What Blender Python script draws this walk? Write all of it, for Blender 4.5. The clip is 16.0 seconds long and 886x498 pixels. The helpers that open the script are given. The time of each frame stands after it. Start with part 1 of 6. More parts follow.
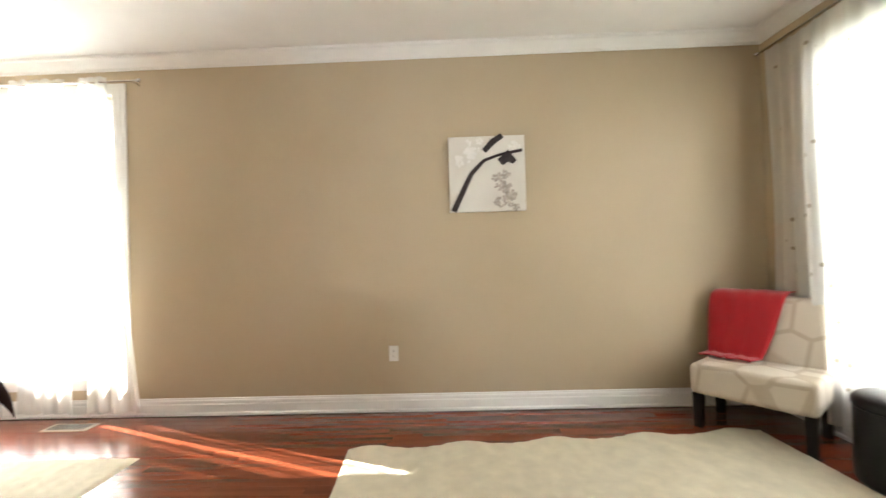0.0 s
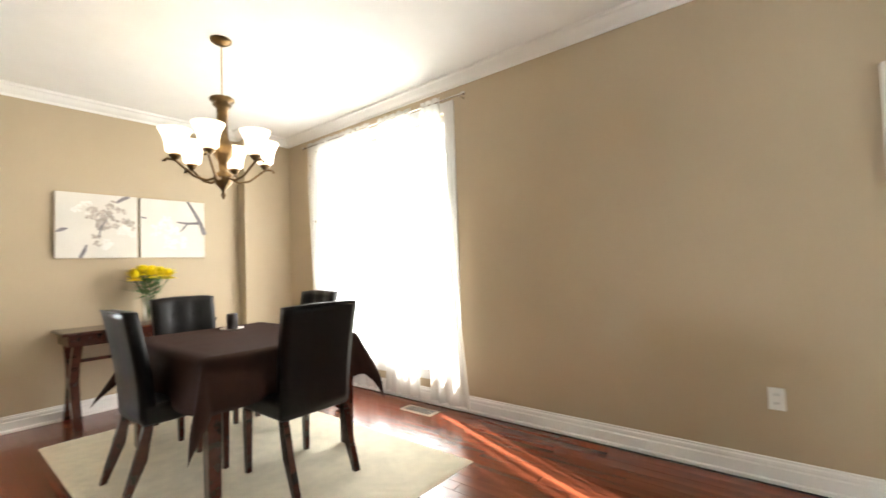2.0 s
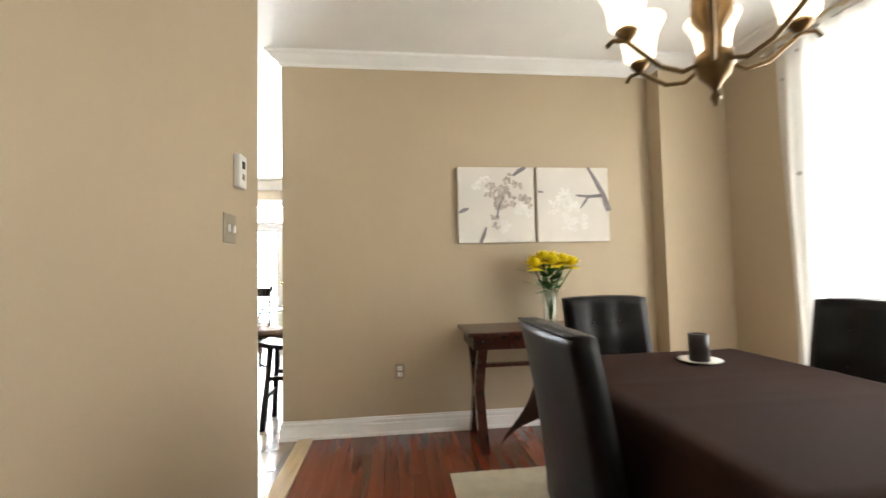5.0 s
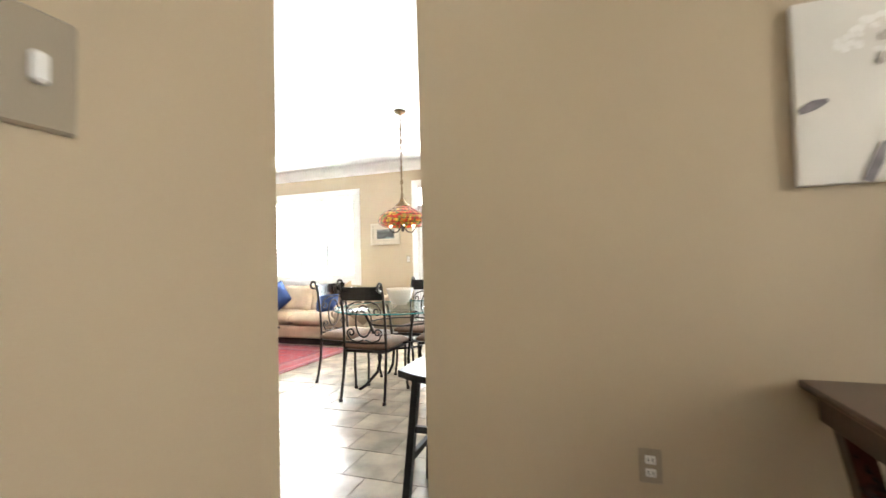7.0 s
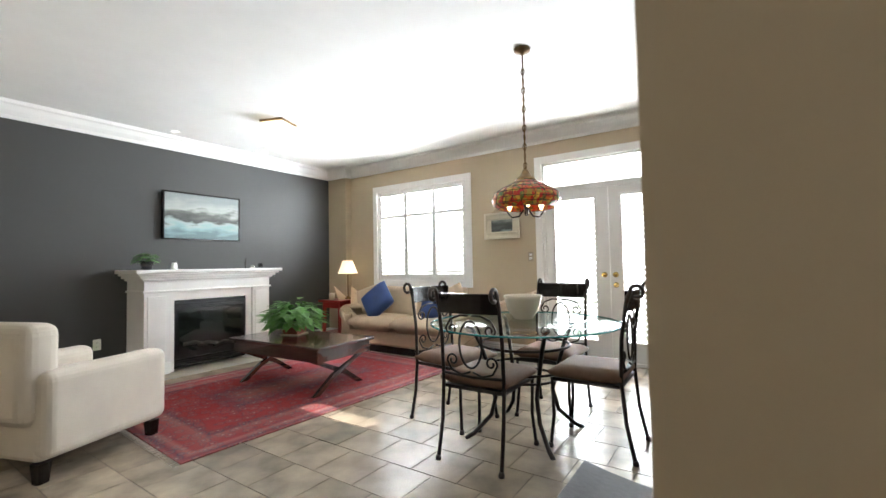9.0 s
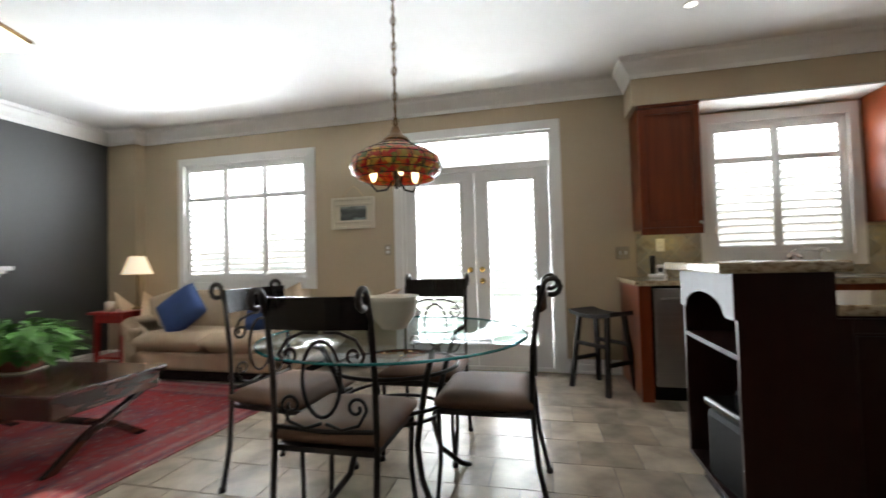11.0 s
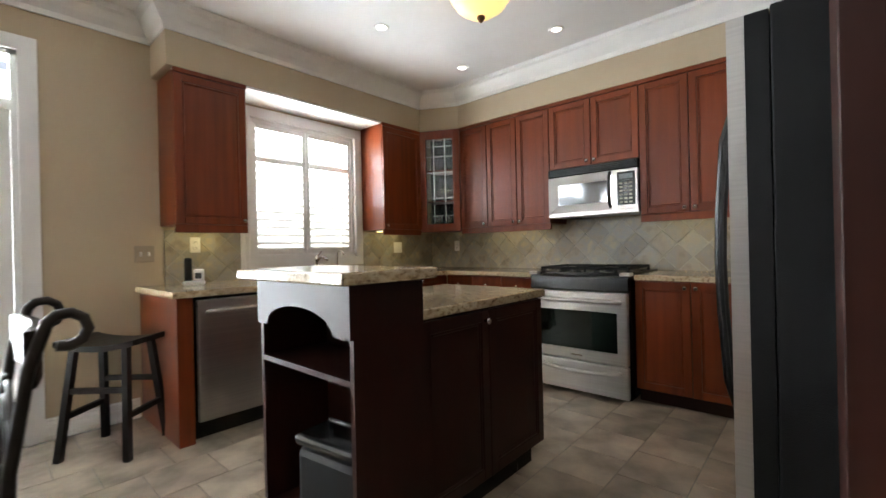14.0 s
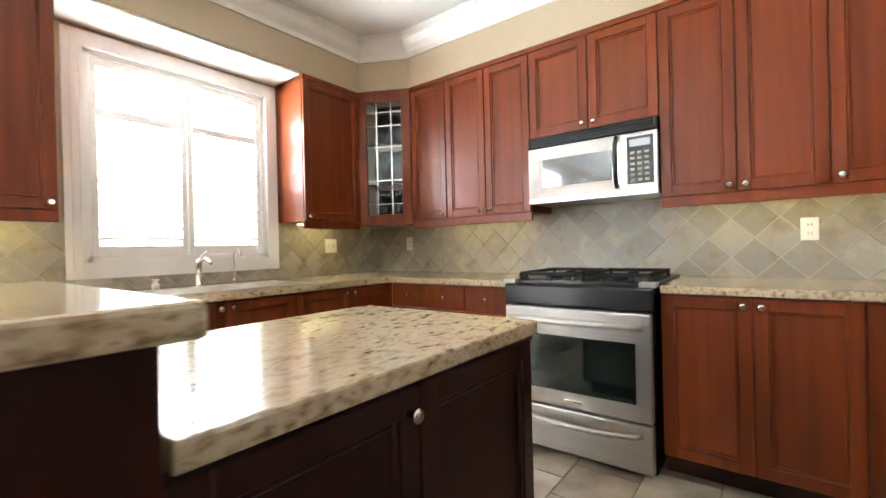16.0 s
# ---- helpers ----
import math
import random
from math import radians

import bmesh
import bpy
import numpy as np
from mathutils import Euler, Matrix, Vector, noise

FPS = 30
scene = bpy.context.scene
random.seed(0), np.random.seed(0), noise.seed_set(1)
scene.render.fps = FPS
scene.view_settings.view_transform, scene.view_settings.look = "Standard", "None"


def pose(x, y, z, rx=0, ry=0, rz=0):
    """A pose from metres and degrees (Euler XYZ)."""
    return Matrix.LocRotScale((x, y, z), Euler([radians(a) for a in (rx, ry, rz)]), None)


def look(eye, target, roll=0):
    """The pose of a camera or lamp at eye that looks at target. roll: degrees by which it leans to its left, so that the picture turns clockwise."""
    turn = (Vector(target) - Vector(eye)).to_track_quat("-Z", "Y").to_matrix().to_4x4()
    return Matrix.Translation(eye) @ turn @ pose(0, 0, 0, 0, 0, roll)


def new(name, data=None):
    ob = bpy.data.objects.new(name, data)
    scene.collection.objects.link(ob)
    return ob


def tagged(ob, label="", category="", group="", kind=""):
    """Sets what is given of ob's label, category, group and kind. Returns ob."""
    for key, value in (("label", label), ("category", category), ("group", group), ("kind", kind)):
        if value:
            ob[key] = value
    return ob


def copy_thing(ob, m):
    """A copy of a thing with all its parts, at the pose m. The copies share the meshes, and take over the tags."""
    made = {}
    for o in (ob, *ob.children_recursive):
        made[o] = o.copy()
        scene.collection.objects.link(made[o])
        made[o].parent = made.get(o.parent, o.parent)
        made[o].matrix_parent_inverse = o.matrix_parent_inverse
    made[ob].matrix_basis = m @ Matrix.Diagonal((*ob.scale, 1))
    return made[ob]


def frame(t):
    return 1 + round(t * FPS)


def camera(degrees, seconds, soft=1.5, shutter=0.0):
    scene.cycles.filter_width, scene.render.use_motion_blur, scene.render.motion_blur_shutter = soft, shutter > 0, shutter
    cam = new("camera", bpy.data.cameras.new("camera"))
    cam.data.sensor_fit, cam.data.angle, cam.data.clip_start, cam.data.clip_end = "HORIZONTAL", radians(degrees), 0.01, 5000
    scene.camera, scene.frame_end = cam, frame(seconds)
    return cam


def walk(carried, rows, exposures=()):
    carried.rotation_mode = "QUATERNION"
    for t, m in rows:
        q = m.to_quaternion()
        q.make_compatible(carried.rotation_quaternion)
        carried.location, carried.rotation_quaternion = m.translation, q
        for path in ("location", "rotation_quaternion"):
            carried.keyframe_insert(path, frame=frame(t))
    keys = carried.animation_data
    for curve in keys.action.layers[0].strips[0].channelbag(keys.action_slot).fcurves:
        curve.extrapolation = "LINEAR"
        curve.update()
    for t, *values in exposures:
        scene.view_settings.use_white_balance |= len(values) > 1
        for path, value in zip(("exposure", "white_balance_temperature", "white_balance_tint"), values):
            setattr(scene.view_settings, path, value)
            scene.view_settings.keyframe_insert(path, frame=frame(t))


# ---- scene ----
cam = camera(92.3, 16.0, shutter=0.4)
PATH = [
    (0, (0.202, 0.019, 1.199), (0.148, 2.018, 1.216), -1.7),
    (0.5, (0.131, 0.102, 1.173), (-0.224, 2.07, 1.216), -1.8),
    (1, (0.007, 0.198, 1.167), (-0.649, 2.086, 1.229), -1.9),
    (1.5, (-0.077, 0.314, 1.18), (-1.042, 2.065, 1.245), -1.9),
    (2, (-0.196, 0.433, 1.198), (-1.456, 1.985, 1.275), -2.0),
    (2.5, (-0.35, 0.521, 1.194), (-1.848, 1.844, 1.272), -1.9),
    (3, (-0.56, 0.592, 1.179), (-2.226, 1.695, 1.272), -1.9),
    (5.5, (-2.262, 0.668, 1.185), (-4.26, 0.699, 1.27), -1.2),
    (6, (-2.657, 0.62, 1.19), (-4.648, 0.453, 1.269), -1.2),
    (6.5, (-3.037, 0.547, 1.17), (-4.995, 0.146, 1.247), -1.1),
    (7, (-3.395, 0.52, 1.165), (-5.288, -0.122, 1.228), -1.5),
    (7.5, (-3.779, 0.397, 1.18), (-5.589, -0.453, 1.246), -0.8),
    (8, (-4.076, 0.294, 1.178), (-5.773, -0.761, 1.245), -0.7),
    (8.2, (-4.170, 0.225, 1.172), (-5.832, -0.885, 1.245), -0.8),
    (10.3, (-4.968, -0.430, 1.100), (-6.610, -1.553, 1.180), -1.2),
    (10.5, (-5.041, -0.485, 1.098), (-6.806, -1.424, 1.167), -1.3),
    (11, (-5.244, -0.531, 1.083), (-7.191, -0.985, 1.146), -1.5),
    (11.5, (-5.334, -0.673, 1.106), (-7.332, -0.582, 1.142), -1.8),
    (12, (-5.445, -0.707, 1.107), (-7.374, -0.179, 1.13), -1.6),
    (12.5, (-5.565, -0.711, 1.116), (-7.365, 0.159, 1.131), -1.5),
    (13, (-5.677, -0.718, 1.121), (-7.315, 0.43, 1.131), -1.5),
    (13.5, (-5.794, -0.72, 1.123), (-7.259, 0.642, 1.123), -1.3),
    (14, (-5.931, -0.631, 1.119), (-7.265, 0.859, 1.118), -1.3),
    (14.5, (-6.073, -0.478, 1.126), (-7.324, 1.082, 1.129), -1.6),
    (15, (-6.236, -0.265, 1.122), (-7.457, 1.319, 1.122), -1.5),
    (15.5, (-6.385, 0.012, 1.111), (-7.605, 1.597, 1.11), -1.5),
    (16, (-6.51, 0.301, 1.102), (-7.735, 1.882, 1.099), -1.4),
]
EXPOSURES = [(0, 3.25), (1, 3.0), (2.5, 2.95), (5.5, 2.4), (6, 2.55), (6.5, 2.5), (7, 2.3), (7.5, 1.95), (8, 1.6), (8.2, 1.5), (10.5, 0.4), (11.5, 0.3), (12, 0.1), (12.5, 0.25), (13, 0.4), (13.5, 0.6), (14, 1.0), (14.5, 1.4), (15, 1.75), (16, 2.05)]
walk(cam, [(t, look(eye, target, roll)) for t, eye, target, roll in PATH], EXPOSURES)

# ---- world, sun and window light ----
SUN_DIR = Vector((0.93 * 0.809, -0.36 * 0.809, -0.588)).normalized()
world = bpy.data.worlds.new("world")
scene.world = world
world.use_nodes = True
wn = world.node_tree
sky = wn.nodes.new("ShaderNodeTexSky")
sky.sky_type, sky.sun_disc = "NISHITA", False
sky.sun_elevation, sky.sun_rotation = radians(36), math.atan2(-0.93, 0.36)
wn.links.new(sky.outputs[0], wn.nodes["Background"].inputs[0])
wn.nodes["Background"].inputs[1].default_value = 0.05
sun_data = bpy.data.lights.new("sun", "SUN")
sun_data.energy, sun_data.angle, sun_data.color = 5.0, radians(0.5), (1.0, 0.95, 0.86)
sun = new("sun", sun_data)
sun.matrix_world = look((0, 0, 8), Vector((0, 0, 8)) + SUN_DIR)


def window_light(name, eye, target, w, h, watts, color=(1.0, 0.98, 0.95)):
    d = bpy.data.lights.new(name, "AREA")
    d.shape, d.size, d.size_y, d.energy, d.color = "RECTANGLE", w, h, watts, color
    ob = new(name, d)
    ob.matrix_world = look(eye, target)
    return ob


window_light("sky_light_dining", (-3.38, 3.30, 1.4), (-3.38, 0, 1.6), 1.6, 2.1, 14)
window_light("sky_light_living", (2.60, 1.7, 1.4), (0, 1.7, 1.5), 1.9, 2.0, 2)
COOL = (0.87, 0.94, 1.0)
window_light("sky_light_family", (-9.80, -3.86, 1.87), (-5, -3.86, 1.4), 1.6, 0.88, 270, COOL)
window_light("sky_light_doors", (-9.80, -1.19, 1.25), (-5, -1.19, 1.6), 1.5, 2.2, 200, COOL)
window_light("sky_light_kitchen", (-9.80, 1.48, 1.94), (-5, 1.48, 2.3), 1.05, 0.62, 62, COOL)


# ---- materials ----
def ramp(nt, src, stops):
    r = nt.nodes.new("ShaderNodeValToRGB")
    e = r.color_ramp.elements
    while len(e) < len(stops):
        e.new(0.5)
    for k, (p, c) in zip(e, stops):
        k.position, k.color = p, (*c, 1)
    nt.links.new(src, r.inputs[0])
    return r.outputs[0]


def texture(nt, kind, scale, stretch=(1, 1, 1), detail=4.0):
    tc = nt.nodes.new("ShaderNodeTexCoord")
    mp = nt.nodes.new("ShaderNodeMapping")
    mp.inputs["Scale"].default_value = stretch
    nt.links.new(tc.outputs["Object"], mp.inputs[0])
    n = nt.nodes.new("ShaderNodeTex" + kind)
    n.inputs["Scale"].default_value = scale
    if kind == "Noise":
        n.inputs["Detail"].default_value = detail
    nt.links.new(mp.outputs[0], n.inputs["Vector"])
    return n


def mat(name, col, rough=0.6, metal=0.0, var=0.12, scale=4.0, stretch=(1, 1, 1), bump=0.05, bscale=80.0, random_tint=0.0, coat=0.0, dark=None, **more):
    m = bpy.data.materials.new(name)
    m.use_nodes = True
    nt = m.node_tree
    b = nt.nodes["Principled BSDF"]
    n = texture(nt, "Noise", scale, stretch, 6.0)
    lo = dark or tuple(c * (1 - var) for c in col)
    hi = tuple(min(1, c * (1 + var)) for c in col)
    c = ramp(nt, n.outputs[0], [(0.3, lo), (0.7, hi)])
    if random_tint:
        oi = nt.nodes.new("ShaderNodeObjectInfo")
        hs = nt.nodes.new("ShaderNodeHueSaturation")
        mr = nt.nodes.new("ShaderNodeMapRange")
        mr.inputs["To Min"].default_value, mr.inputs["To Max"].default_value = 1 - random_tint, 1 + random_tint
        nt.links.new(oi.outputs["Random"], mr.inputs[0])
        nt.links.new(mr.outputs[0], hs.inputs["Value"])
        nt.links.new(c, hs.inputs["Color"])
        c = hs.outputs[0]
    nt.links.new(c, b.inputs["Base Color"])
    rr = nt.nodes.new("ShaderNodeMapRange")
    rr.inputs["To Min"].default_value, rr.inputs["To Max"].default_value = rough * 0.85, min(1, rough * 1.15)
    nt.links.new(n.outputs[0], rr.inputs[0])
    nt.links.new(rr.outputs[0], b.inputs["Roughness"])
    b.inputs["Metallic"].default_value = metal
    b.inputs["Coat Weight"].default_value = coat
    for k, v in more.items():
        b.inputs[k.replace("_", " ")].default_value = v
    if bump:
        n2 = texture(nt, "Noise", bscale, stretch)
        bp = nt.nodes.new("ShaderNodeBump")
        bp.inputs["Strength"].default_value, bp.inputs["Distance"].default_value = bump, 0.01
        nt.links.new(n2.outputs[0], bp.inputs["Height"])
        nt.links.new(bp.outputs[0], b.inputs["Normal"])
    return m


def glowing(name, col, strength):
    m = bpy.data.materials.new(name)
    m.use_nodes = True
    b = m.node_tree.nodes["Principled BSDF"]
    b.inputs["Base Color"].default_value = (*col, 1)
    b.inputs["Emission Color"].default_value = (*col, 1)
    b.inputs["Emission Strength"].default_value = strength
    return m


def glass(name, tint=(1, 1, 1), gloss=0.08, rough=0.0):
    m = bpy.data.materials.new(name)
    m.use_nodes = True
    nt = m.node_tree
    nt.nodes.remove(nt.nodes["Principled BSDF"])
    t, g, mx = (nt.nodes.new("ShaderNode" + k) for k in ("BsdfTransparent", "BsdfGlossy", "MixShader"))
    t.inputs[0].default_value = (*tint, 1)
    g.inputs["Roughness"].default_value = rough
    mx.inputs[0].default_value = gloss
    nt.links.new(t.outputs[0], mx.inputs[1])
    nt.links.new(g.outputs[0], mx.inputs[2])
    nt.links.new(mx.outputs[0], nt.nodes["Material Output"].inputs[0])
    return m


def sheer(name):
    m = bpy.data.materials.new(name)
    m.use_nodes = True
    nt = m.node_tree
    nt.nodes.remove(nt.nodes["Principled BSDF"])
    tr, df, tp, m1, m2 = (nt.nodes.new("ShaderNode" + k) for k in ("BsdfTranslucent", "BsdfDiffuse", "BsdfTransparent", "MixShader", "MixShader"))
    v = texture(nt, "Voronoi", 9.0)
    spots = ramp(nt, v.outputs["Distance"], [(0.10, (0.45, 0.40, 0.34)), (0.16, (0.86, 0.85, 0.82))])
    for k in (tr, df):
        nt.links.new(spots, k.inputs[0])
    weave = texture(nt, "Noise", 300.0)
    op = nt.nodes.new("ShaderNodeMapRange")
    op.inputs["To Min"].default_value, op.inputs["To Max"].default_value = 0.55, 0.85
    nt.links.new(weave.outputs[0], op.inputs[0])
    m1.inputs[0].default_value = 0.45
    nt.links.new(tr.outputs[0], m1.inputs[1])
    nt.links.new(df.outputs[0], m1.inputs[2])
    nt.links.new(op.outputs[0], m2.inputs[0])
    nt.links.new(tp.outputs[0], m2.inputs[1])
    nt.links.new(m1.outputs[0], m2.inputs[2])
    nt.links.new(m2.outputs[0], nt.nodes["Material Output"].inputs[0])
    return m


def speckled(name, stops, scale, rough, stretch=(1, 1, 1), coat=0.0, kind="Noise", bump=0.0):
    m = mat(name, (0.5, 0.5, 0.5), rough, bump=bump, coat=coat)
    nt = m.node_tree
    n = texture(nt, kind, scale, stretch, 10.0)
    c = ramp(nt, n.outputs["Color" if kind == "Voronoi" else 0], stops)
    nt.links.new(c, nt.nodes["Principled BSDF"].inputs["Base Color"])
    return m


WALL = mat("beige_wall_paint", (0.46, 0.37, 0.25), 0.55, var=0.03, scale=1.5, bump=0.06, bscale=250)
GREY = mat("charcoal_wall_paint", (0.050, 0.050, 0.048), 0.6, var=0.05, scale=1.5, bump=0.06, bscale=250)
CEIL = mat("ceiling_white", (0.82, 0.81, 0.79), 0.9, var=0.02, bump=0.08, bscale=200)
WHITE = mat("white_trim_paint", (0.8, 0.79, 0.77), 0.35, var=0.03, bump=0.02)
CHERRY = mat("cherry_cabinet_wood", (0.160, 0.030, 0.006), 0.36, var=0.22, scale=2.2, stretch=(9, 9, 0.5), bump=0.03, bscale=40, coat=0.06, random_tint=0.10, Specular_IOR_Level=0.3)
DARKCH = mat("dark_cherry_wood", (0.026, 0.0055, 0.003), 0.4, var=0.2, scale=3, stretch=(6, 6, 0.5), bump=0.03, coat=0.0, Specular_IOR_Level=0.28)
MAHOG = mat("mahogany_wood", (0.050, 0.014, 0.008), 0.25, var=0.35, scale=4, stretch=(1, 6, 6), bump=0.03, coat=0.4)
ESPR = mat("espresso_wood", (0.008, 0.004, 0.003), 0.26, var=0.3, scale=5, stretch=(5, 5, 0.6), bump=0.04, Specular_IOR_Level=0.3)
BLACKW = mat("black_painted_wood", (0.010, 0.008, 0.007), 0.45, var=0.2, bump=0.06, Specular_IOR_Level=0.3)
PLANK = mat("red_hardwood", (0.16, 0.038, 0.016), 0.22, var=0.22, scale=2.2, stretch=(0.7, 7, 1), bump=0.04, bscale=30, random_tint=0.20, coat=0.25)
JOINT = mat("dark_joint", (0.03, 0.012, 0.008), 0.7)
MAPLE = mat("maple_threshold", (0.55, 0.40, 0.22), 0.35, var=0.15, scale=4, stretch=(1, 8, 1))
TILE = speckled("slate_look_tile", [(0.25, (0.17, 0.138, 0.108)), (0.50, (0.34, 0.285, 0.222)), (0.75, (0.50, 0.405, 0.295))], 4.0, 0.24, bump=0.12)
GROUT = mat("grout", (0.19, 0.165, 0.135), 0.9, bump=0.2)
SPLASH = speckled("slate_splash_tile", [(0.3, (0.22, 0.19, 0.15)), (0.45, (0.33, 0.29, 0.22)), (0.55, (0.29, 0.28, 0.25)), (0.7, (0.42, 0.35, 0.23))], 9.0, 0.4, bump=0.15)
SGROUT = mat("light_grout", (0.45, 0.41, 0.34), 0.9)
GRANITE = speckled("beige_granite", [(0.25, (0.08, 0.055, 0.035)), (0.38, (0.33, 0.24, 0.14)), (0.49, (0.48, 0.38, 0.25)), (0.60, (0.54, 0.45, 0.31)), (0.74, (0.24, 0.165, 0.09))], 62.0, 0.12, stretch=(1, 0.5, 1))
STEEL = mat("brushed_stainless", (0.52, 0.50, 0.475), 0.32, 1.0, var=0.08, scale=3, stretch=(0.3, 0.3, 40), bump=0.02, bscale=30)
CHROME = mat("polished_nickel", (0.75, 0.73, 0.70), 0.15, 1.0, var=0.03, bump=0)
BLACK = mat("black_enamel", (0.012, 0.012, 0.012), 0.25, var=0.1, bump=0.02)
BLACKT = mat("black_textured_side", (0.006, 0.006, 0.006), 0.6, var=0.15, bump=0.2, bscale=300, Specular_IOR_Level=0.25)
IRON = mat("wrought_iron", (0.035, 0.028, 0.024), 0.42, 0.7, var=0.3, scale=20, bump=0.1)
BRASS = mat("antique_bronze", (0.16, 0.10, 0.045), 0.35, 0.9, var=0.35, scale=10, bump=0.05)
GOLD = mat("brass_knob", (0.6, 0.42, 0.14), 0.25, 1.0, var=0.05, bump=0)
LEATHER = mat("black_leather", (0.005, 0.004, 0.004), 0.37, var=0.25, scale=8, bump=0.10, bscale=160, Specular_IOR_Level=0.22)
CLOTH = mat("brown_tablecloth", (0.033, 0.015, 0.011), 0.85, var=0.18, scale=6, bump=0.2, bscale=350, Specular_IOR_Level=0.12)
SUEDE = mat("brown_seat_suede", (0.17, 0.092, 0.056), 0.7, var=0.15, scale=6, bump=0.2, bscale=250)
SOFA = mat("beige_sofa_fabric", (0.50, 0.38, 0.26), 0.85, var=0.08, scale=8, bump=0.3, bscale=350)
CREAM = mat("cream_upholstery", (0.62, 0.56, 0.48), 0.85, var=0.06, bump=0.3, bscale=350)
BLUE = mat("blue_pillow_fabric", (0.035, 0.07, 0.20), 0.85, var=0.15, bump=0.3, bscale=350)
REDF = mat("red_fleece", (0.40, 0.006, 0.012), 0.9, var=0.07, scale=12, bump=0.4, bscale=120, Sheen_Weight=0.3)
REDP = mat("red_table_paint", (0.30, 0.018, 0.014), 0.35, var=0.15)
RUGC = mat("cream_rug_wool", (0.66, 0.60, 0.46), 0.95, var=0.08, scale=10, bump=0.5, bscale=160)
OUTLET = mat("white_plastic", (0.78, 0.77, 0.74), 0.3, var=0.02, bump=0)
TAUPE = mat("taupe_plate", (0.32, 0.27, 0.20), 0.35, var=0.1)
SLOT = mat("dark_slot", (0.03, 0.03, 0.03), 0.5, bump=0)
LEAF = mat("green_leaf", (0.08, 0.22, 0.035), 0.5, var=0.4, scale=12, random_tint=0.2, bump=0.05)
STEM = mat("stem_green", (0.03, 0.09, 0.02), 0.5)
YELLOW = mat("yellow_petal", (0.85, 0.68, 0.01), 0.6, var=0.15, scale=30, bump=0.1)
TERRA = mat("terracotta_pot", (0.20, 0.055, 0.03), 0.6)
CERAM = mat("cream_ceramic", (0.66, 0.60, 0.48), 0.25, var=0.05, bump=0.01)
CANVAS = mat("canvas_cream", (0.70, 0.66, 0.60), 0.85, var=0.07, scale=3, bump=0.25, bscale=500)
INK = mat("branch_ink", (0.05, 0.035, 0.035), 0.8, var=0.4, scale=20)
INKG = mat("branch_grey", (0.22, 0.20, 0.21), 0.8, var=0.25, scale=20)
PETAL = mat("petal_taupe", (0.46, 0.40, 0.35), 0.85, var=0.35, scale=26)
PETALW = mat("petal_white", (0.78, 0.75, 0.71), 0.85, var=0.08, scale=14)
PANE = glass("window_pane", gloss=0.02)
TABLEGLASS = glass("table_glass", (0.84, 0.93, 0.93), 0.17)
GLASSEDGE = mat("glass_edge_teal", (0.03, 0.20, 0.20), 0.1, bump=0)
CLEAR = glass("clear_crystal", (0.95, 0.97, 0.97), 0.12)
CASEGLASS = glass("cabinet_glass", (0.90, 0.92, 0.92), 0.03)
CRYSTAL = glass("cut_crystal", (0.86, 0.90, 0.92), 0.35, 0.05)
DARKGLASS = mat("oven_glass", (0.008, 0.012, 0.010), 0.05, var=0.05, bump=0)
SILVERGLASS = mat("mirror_glass", (0.30, 0.32, 0.34), 0.08, 0.9, var=0.03, bump=0)
MIRROR = mat("mirror_back", (0.45, 0.46, 0.46), 0.02, 1.0, var=0.01, bump=0)
SHEER = sheer("sheer_curtain")
SHADE = glowing("frosted_shade", (1.0, 0.86, 0.62), 0.4)
LAMPSH = glowing("lamp_shade_linen", (1.0, 0.84, 0.60), 0.45)
AMBER = glowing("amber_bowl", (1.0, 0.70, 0.26), 0.6)
POT = glowing("downlight_lens", (1.0, 0.93, 0.82), 2.5)
CANDLE = mat("dark_candle_wax", (0.018, 0.008, 0.008), 0.4)
TIFF = speckled("stained_glass", [(0.20, (0.40, 0.008, 0.006)), (0.34, (0.50, 0.11, 0.012)), (0.44, (0.03, 0.07, 0.012)), (0.54, (0.62, 0.33, 0.04)), (0.64, (0.05, 0.10, 0.02)), (0.76, (0.40, 0.010, 0.008))], 38.0, 0.3, kind="Voronoi")
_tb = TIFF.node_tree.nodes["Principled BSDF"]
TIFF.node_tree.links.new(_tb.inputs["Base Color"].links[0].from_socket, _tb.inputs["Emission Color"])
_tb.inputs["Emission Strength"].default_value = 0.10
GRASS = mat("lawn", (0.06, 0.11, 0.03), 0.9, var=0.4, scale=2)


